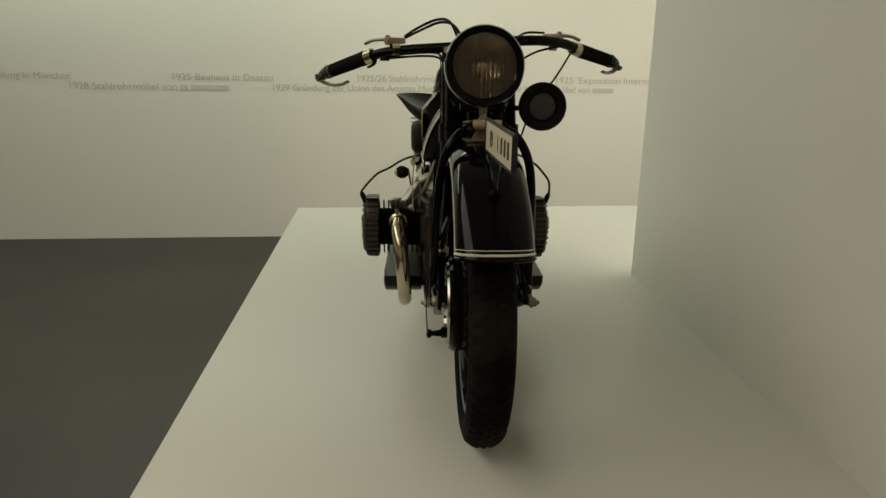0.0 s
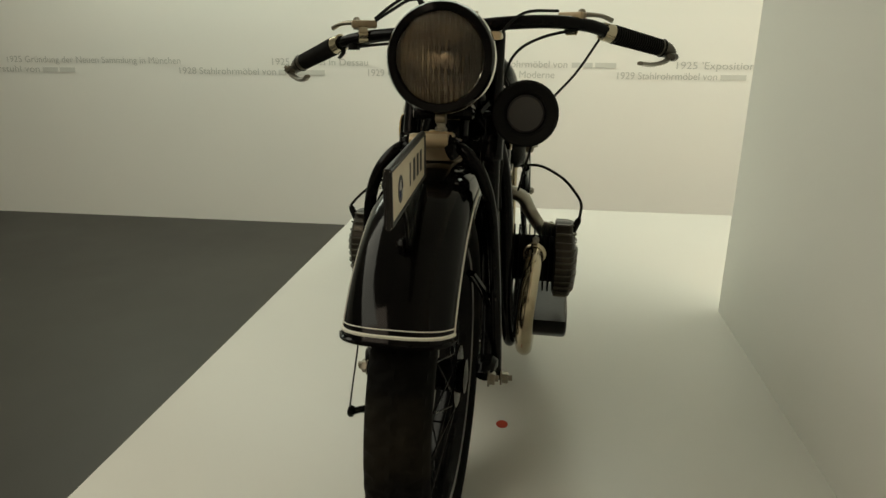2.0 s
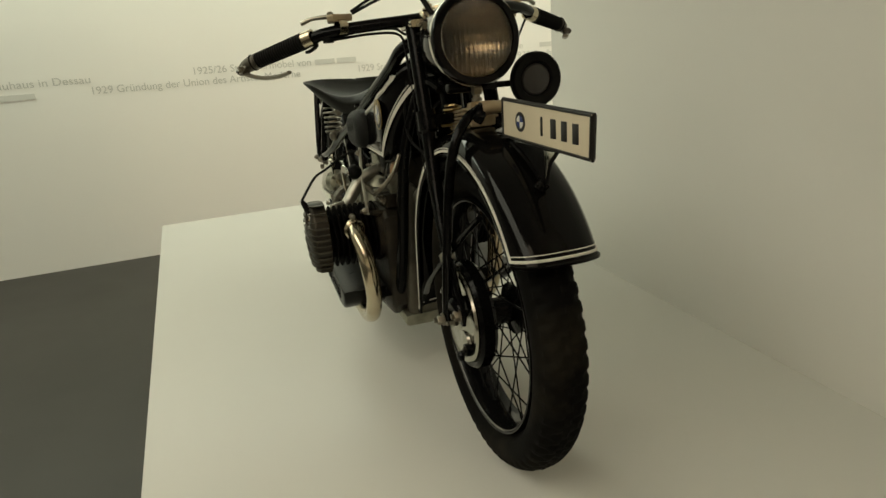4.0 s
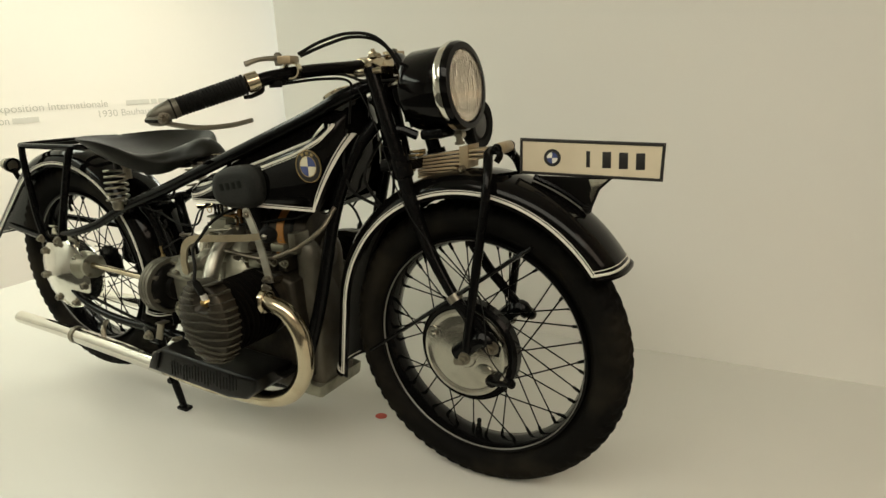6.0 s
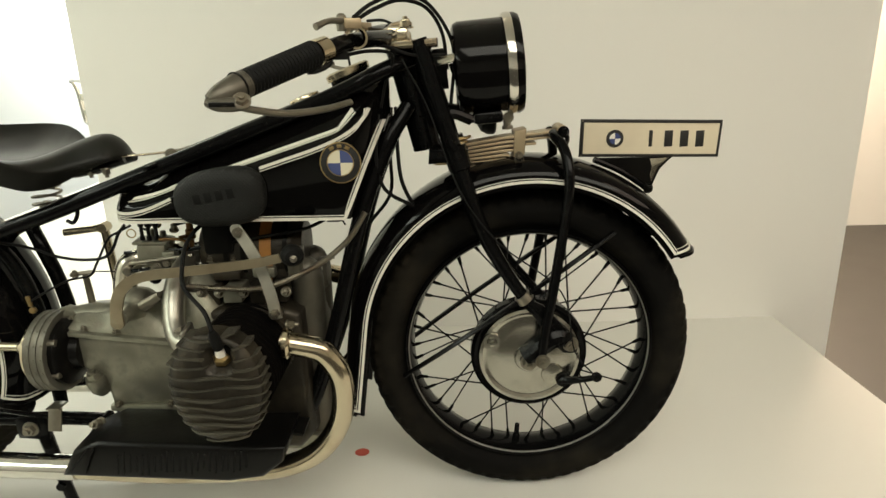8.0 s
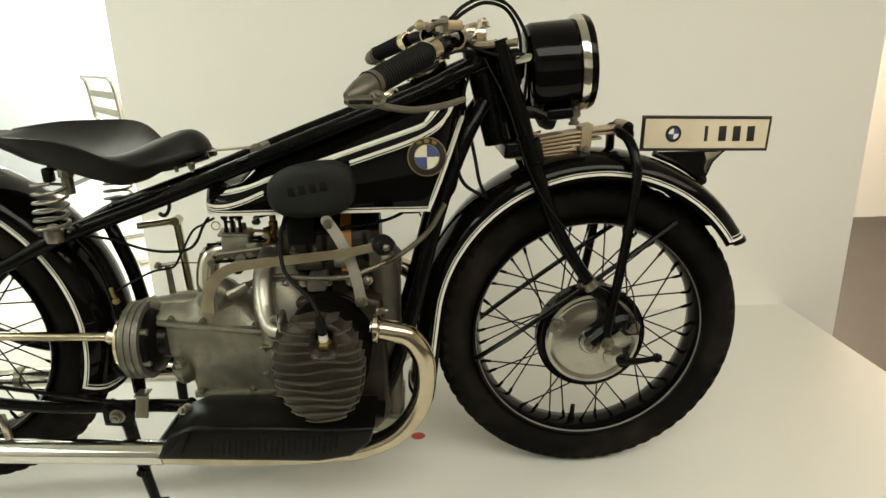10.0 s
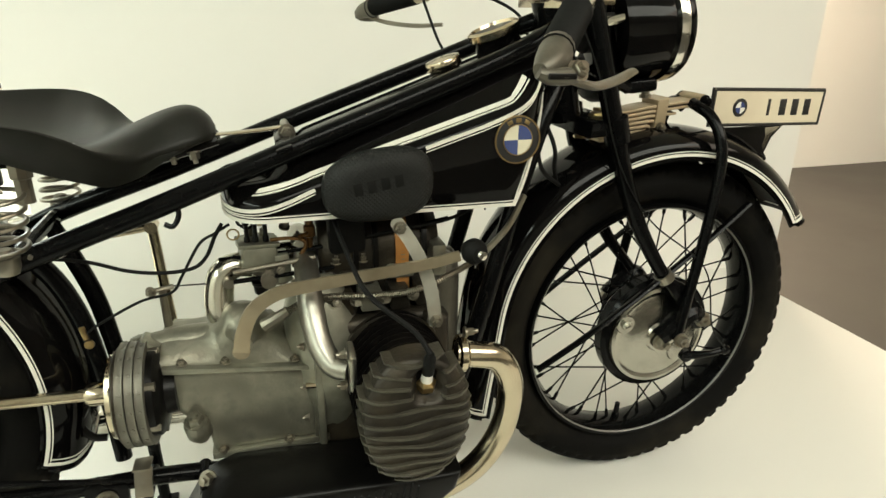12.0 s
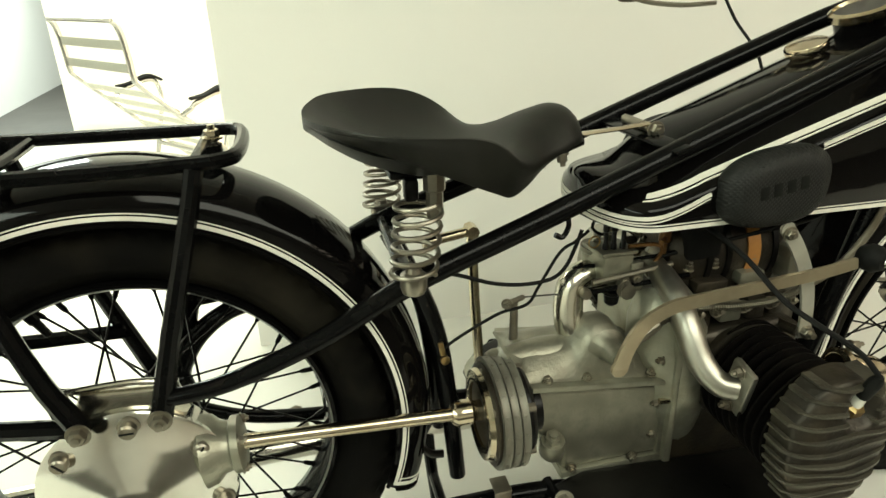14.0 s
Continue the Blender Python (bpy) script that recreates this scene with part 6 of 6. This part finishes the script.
bp = tube([(-1.300, 0.112, 0.355), (-1.292, 0.113, 0.385), (-1.262, 0.114, 0.430), (-1.215, 0.115, 0.464), (-1.16, 0.118, 0.478), (-1.10, 0.120, 0.505)], [0.017, 0.017, 0.016, 0.014, 0.012, 0.011], 12, 6)
part("rear_brace", bp, "frame", bike)
bl = tube([(-0.80, -0.135, 0.235), (-0.93, -0.142, 0.262), (-1.10, -0.135, 0.290), (-1.17, -0.128, 0.300)], 0.0045, 8, 4)
part("brake_rod", bl, "frame", bike)

# stand and pedal
for s in (-1, 1):
    part("stand_leg", tube([(-0.915, s * 0.135, 0.228), (-0.910, s * 0.120, 0.11), (-0.903, s * 0.106, 0.008)], [0.013, 0.011, 0.010], 10, 3), "frame", bike, "black stand leg")
    part("stand_foot", box((0.040, 0.026, 0.010), Matrix.Translation((-0.900, s * 0.106, 0.005)), 0.003), "frame", bike)
    part("stand_lug", slab([(-0.945, 0.205), (-0.890, 0.200), (-0.885, 0.245), (-0.925, 0.262), (-0.945, 0.245)], s * 0.128, s * 0.140, 0.004), "frame", bike)
    part("stand_bolt", bolt((-0.915, s * 0.142, 0.228), (0, s, 0), 0.011, 0.010), "steel", bike)
part("stand_bar", tube([(-0.908, -0.115, 0.075), (-0.908, 0.115, 0.075)], 0.009, 10, 1), "frame", bike)
pdl = box((0.024, 0.004, 0.046), Matrix.Translation((-0.864, -0.146, 0.250)) @ pose(0, 0, 0, -14, 4, 0), 0.0015)
box((0.024, 0.030, 0.004), Matrix.Translation((-0.864, -0.134, 0.272)), 0.0015, bm=pdl)
part("brake_pedal", pdl, "steel", bike, "worn bare-metal brake pedal plate")
cr = tube([(-0.945, -0.05, 0.33), (-0.958, -0.05, 0.30), (-0.945, -0.05, 0.275), (-0.925, -0.05, 0.27)], 0.006, 8, 5)
part("spring_hook", cr, "dull", bike)

# handlebar
hb = tube([(-0.312, -0.277, 0.889), (-0.289, -0.235, 0.901), (-0.262, -0.16, 0.909), (-0.236, -0.07, 0.914), (-0.226, 0, 0.920), (-0.235, 0.07, 0.929), (-0.262, 0.16, 0.934), (-0.305, 0.23, 0.930), (-0.345, 0.275, 0.920)], 0.0125, 14, 6)
bar = part("handlebar", hb, "frame", bike, "wide black handlebar")
part("bar_clamp", box((0.045, 0.09, 0.032), Matrix.Translation((-0.222, 0, 0.917)), 0.010), "nickel", bar, "nickel handlebar clamp")
for y in (-0.03, 0.03):
    part("clamp_bolt", bolt((-0.205, y, 0.932), (0, 0, 1), 0.009, 0.010), "nickel", bar)


def grip(a, b, side):
    a, b = Vector(a), Vector(b)
    line = [a.lerp(b, i / 44) for i in range(45)]
    rad = [0.0170 + (0.0018 if i % 2 else 0.0) - 0.0015 * (i / 44) for i in range(45)]
    rad[0] = rad[-1] = 0.0188
    g = part("handle_grip", tube(line, rad, 16, 1), "rubber", bar, "ribbed black rubber grip")
    d = (b - a).normalized()
    part("grip_collar", lathe([(0.0135, -0.026), (0.0175, -0.026), (0.0180, -0.004), (0.0135, -0.002)], a, d, 20, ring=True), "nickel", bar, "nickel collar")
    return d


d = grip((-0.317, -0.283, 0.889), (-0.391, -0.390, 0.853), -1)
part("lever_perch", tube([(-0.385, -0.381, 0.856), (-0.392, -0.392, 0.852), (-0.402, -0.404, 0.847), (-0.411, -0.413, 0.842), (-0.418, -0.418, 0.839)], [0.0175, 0.0170, 0.0150, 0.0120, 0.0080], 16, 4), "horn_grey", bar, "worn metal lever perch at the grip end")
part("perch_yoke", tube([(-0.420, -0.417, 0.838), (-0.408, -0.418, 0.835), (-0.392, -0.416, 0.834), (-0.376, -0.409, 0.834)], [0.008, 0.0115, 0.0115, 0.0095], 12, 5, flat=0.75), "horn_grey", bar)
part("yoke_slot", box((0.030, 0.004, 0.006), Matrix.Translation((-0.400, -0.427, 0.835)) @ pose(0, 0, 0, 0, 2, 8), 0.0015), "dull", bar, "dark slot in the lever perch")
part("brake_lever", tube([(-0.392, -0.418, 0.834), (-0.368, -0.403, 0.826), (-0.335, -0.375, 0.819), (-0.295, -0.345, 0.821), (-0.264, -0.326, 0.828)], [0.007, 0.0075, 0.0075, 0.0075, 0.0065], 10, 6, flat=0.6), "steel", bar, "inverted bare-metal brake lever")
part("perch_bolt", bolt((-0.380, -0.416, 0.838), (0.25, -0.7, 0.6), 0.0085, 0.007), "steel", bar)
grip((-0.358, 0.288, 0.915), (-0.425, 0.394, 0.890), 1)
part("lever_perch", tube([(-0.421, 0.386, 0.892), (-0.427, 0.396, 0.889), (-0.437, 0.408, 0.885), (-0.445, 0.416, 0.880), (-0.451, 0.420, 0.877)], [0.0175, 0.0170, 0.0150, 0.0120, 0.0080], 16, 4), "horn_grey", bar, "worn metal lever perch at the grip end")
part("perch_yoke", tube([(-0.452, 0.419, 0.876), (-0.440, 0.420, 0.873), (-0.424, 0.418, 0.872), (-0.408, 0.411, 0.872)], [0.008, 0.0115, 0.0115, 0.0095], 12, 5, flat=0.75), "horn_grey", bar)
part("clutch_lever", tube([(-0.425, 0.412, 0.872), (-0.39, 0.395, 0.862), (-0.34, 0.365, 0.857), (-0.290, 0.338, 0.860)], [0.007, 0.0075, 0.0075, 0.0065], 10, 6, flat=0.6), "steel", bar, "inverted bare-metal clutch lever")
for s, cx, cy, cz, turn in ((-1, -0.277, -0.205, 0.930, 22), (1, -0.309, 0.205, 0.946, -22)):
    bx = box((0.026, 0.050, 0.015), Matrix.Translation((cx, cy, cz)) @ pose(0, 0, 0, 0, 0, turn), 0.003)
    co = part("control_box", bx, "leaf", bar, "small brownish nickel hand control on the bar")
    part("control_pivot", lathe([(0.0, -0.010), (0.007, -0.010), (0.008, 0.0), (0.007, 0.011), (0.004, 0.014), (0.0, 0.014)], (cx - 0.008, cy + s * 0.018, cz), (0, 0, 1), 16), "steel", co)
    part("control_band", lathe([(0.0135, -0.009), (0.0165, -0.009), (0.0165, 0.009), (0.0135, 0.009)], (cx + 0.008, cy, cz - 0.019), (0.35, -s * 1.0 * -1, 0), 18, ring=True), "nickel", co)
    part("control_lever", tube([(cx - 0.005, cy + s * 0.02, cz + 0.004), (cx - 0.020, cy + s * 0.055, cz + 0.002), (cx - 0.034, cy + s * 0.078, cz - 0.006)], [0.005, 0.004, 0.005], 8, 4), "steel", co)
part("lever_clip", tube([(-0.305, -0.262, 0.893), (-0.300, -0.258, 0.878), (-0.315, -0.27, 0.868), (-0.328, -0.278, 0.866)], [0.006, 0.005, 0.004, 0.0035], 8, 4), "dull", bar)
part("dip_switch", lathe([(0.0, -0.012), (0.012, -0.012), (0.012, 0.012), (0.0, 0.012)], (-0.290, -0.232, 0.893), (0, 0, 1), 16), "rubber", bar)
for pts, r in (
    ([(-0.273, -0.18, 0.941), (-0.248, -0.14, 0.963), (-0.212, -0.098, 0.977), (-0.168, -0.07, 0.968), (-0.134, -0.05, 0.925), (-0.122, -0.03, 0.88), (-0.13, -0.035, 0.80)], 0.0032),
    ([(-0.270, -0.178, 0.937), (-0.243, -0.135, 0.956), (-0.208, -0.093, 0.970), (-0.168, -0.06, 0.960), (-0.142, -0.04, 0.92), (-0.135, -0.025, 0.86)], 0.0032),
    ([(-0.290, -0.225, 0.890), (-0.262, -0.16, 0.900), (-0.235, -0.10, 0.900), (-0.19, -0.085, 0.885), (-0.135, -0.056, 0.885)], 0.0028),
    ([(-0.288, -0.232, 0.886), (-0.255, -0.14, 0.893), (-0.225, -0.09, 0.885), (-0.24, -0.075, 0.84), (-0.25, -0.07, 0.80)], 0.0028),
    ([(-0.292, 0.178, 0.955), (-0.25, 0.12, 0.950), (-0.21, 0.085, 0.92), (-0.20, 0.065, 0.87), (-0.21, 0.06, 0.80)], 0.0028),
    ([(-0.300, 0.235, 0.925), (-0.25, 0.15, 0.905), (-0.215, 0.10, 0.87), (-0.205, 0.08, 0.80)], 0.0028),
    ([(-0.350, 0.262, 0.905), (-0.335, 0.22, 0.84), (-0.315, 0.16, 0.765), (-0.345, 0.13, 0.66), (-0.40, 0.11, 0.58)], 0.0026),
    ([(-0.122, -0.045, 0.868), (-0.115, -0.05, 0.83), (-0.11, -0.045, 0.79)], 0.004),
    ([(-0.128, 0.04, 0.868), (-0.115, 0.05, 0.83), (-0.11, 0.045, 0.79)], 0.004),
    ([(0.128, -0.124, 0.303), (0.085, -0.126, 0.36), (0.06, -0.112, 0.47), (-0.05, -0.098, 0.56), (-0.12, -0.095, 0.66), (-0.17, -0.09, 0.80), (-0.21, -0.09, 0.88)], 0.0014),
):
    part("bar_cable", tube(pts, r, 8, 8), "rubber", bar, "black cable from the handlebar")

# the rear of the machine stands swung a little towards the aisle and raised on its stand
AISLE = Vector((-1.0, -0.80, 0.90))
KEPT = ("silencer", "exhaust_pipe", "foot_tray", "stand_leg", "stand_foot", "handlebar")


def swing(ob):
    if ob.name.split(".")[0] in KEPT:
        return
    if ob.type == "MESH" and min(v.co.x for v in ob.data.vertices) < -0.35 and ob.matrix_world == Matrix():
        for v in ob.data.vertices:
            out = 0.034 * max(0.0, -0.35 - v.co.x)
            v.co += (AISLE - v.co) * (out / (v.co.y - AISLE.y))
    for child in ob.children:
        swing(child)


swing(bike)
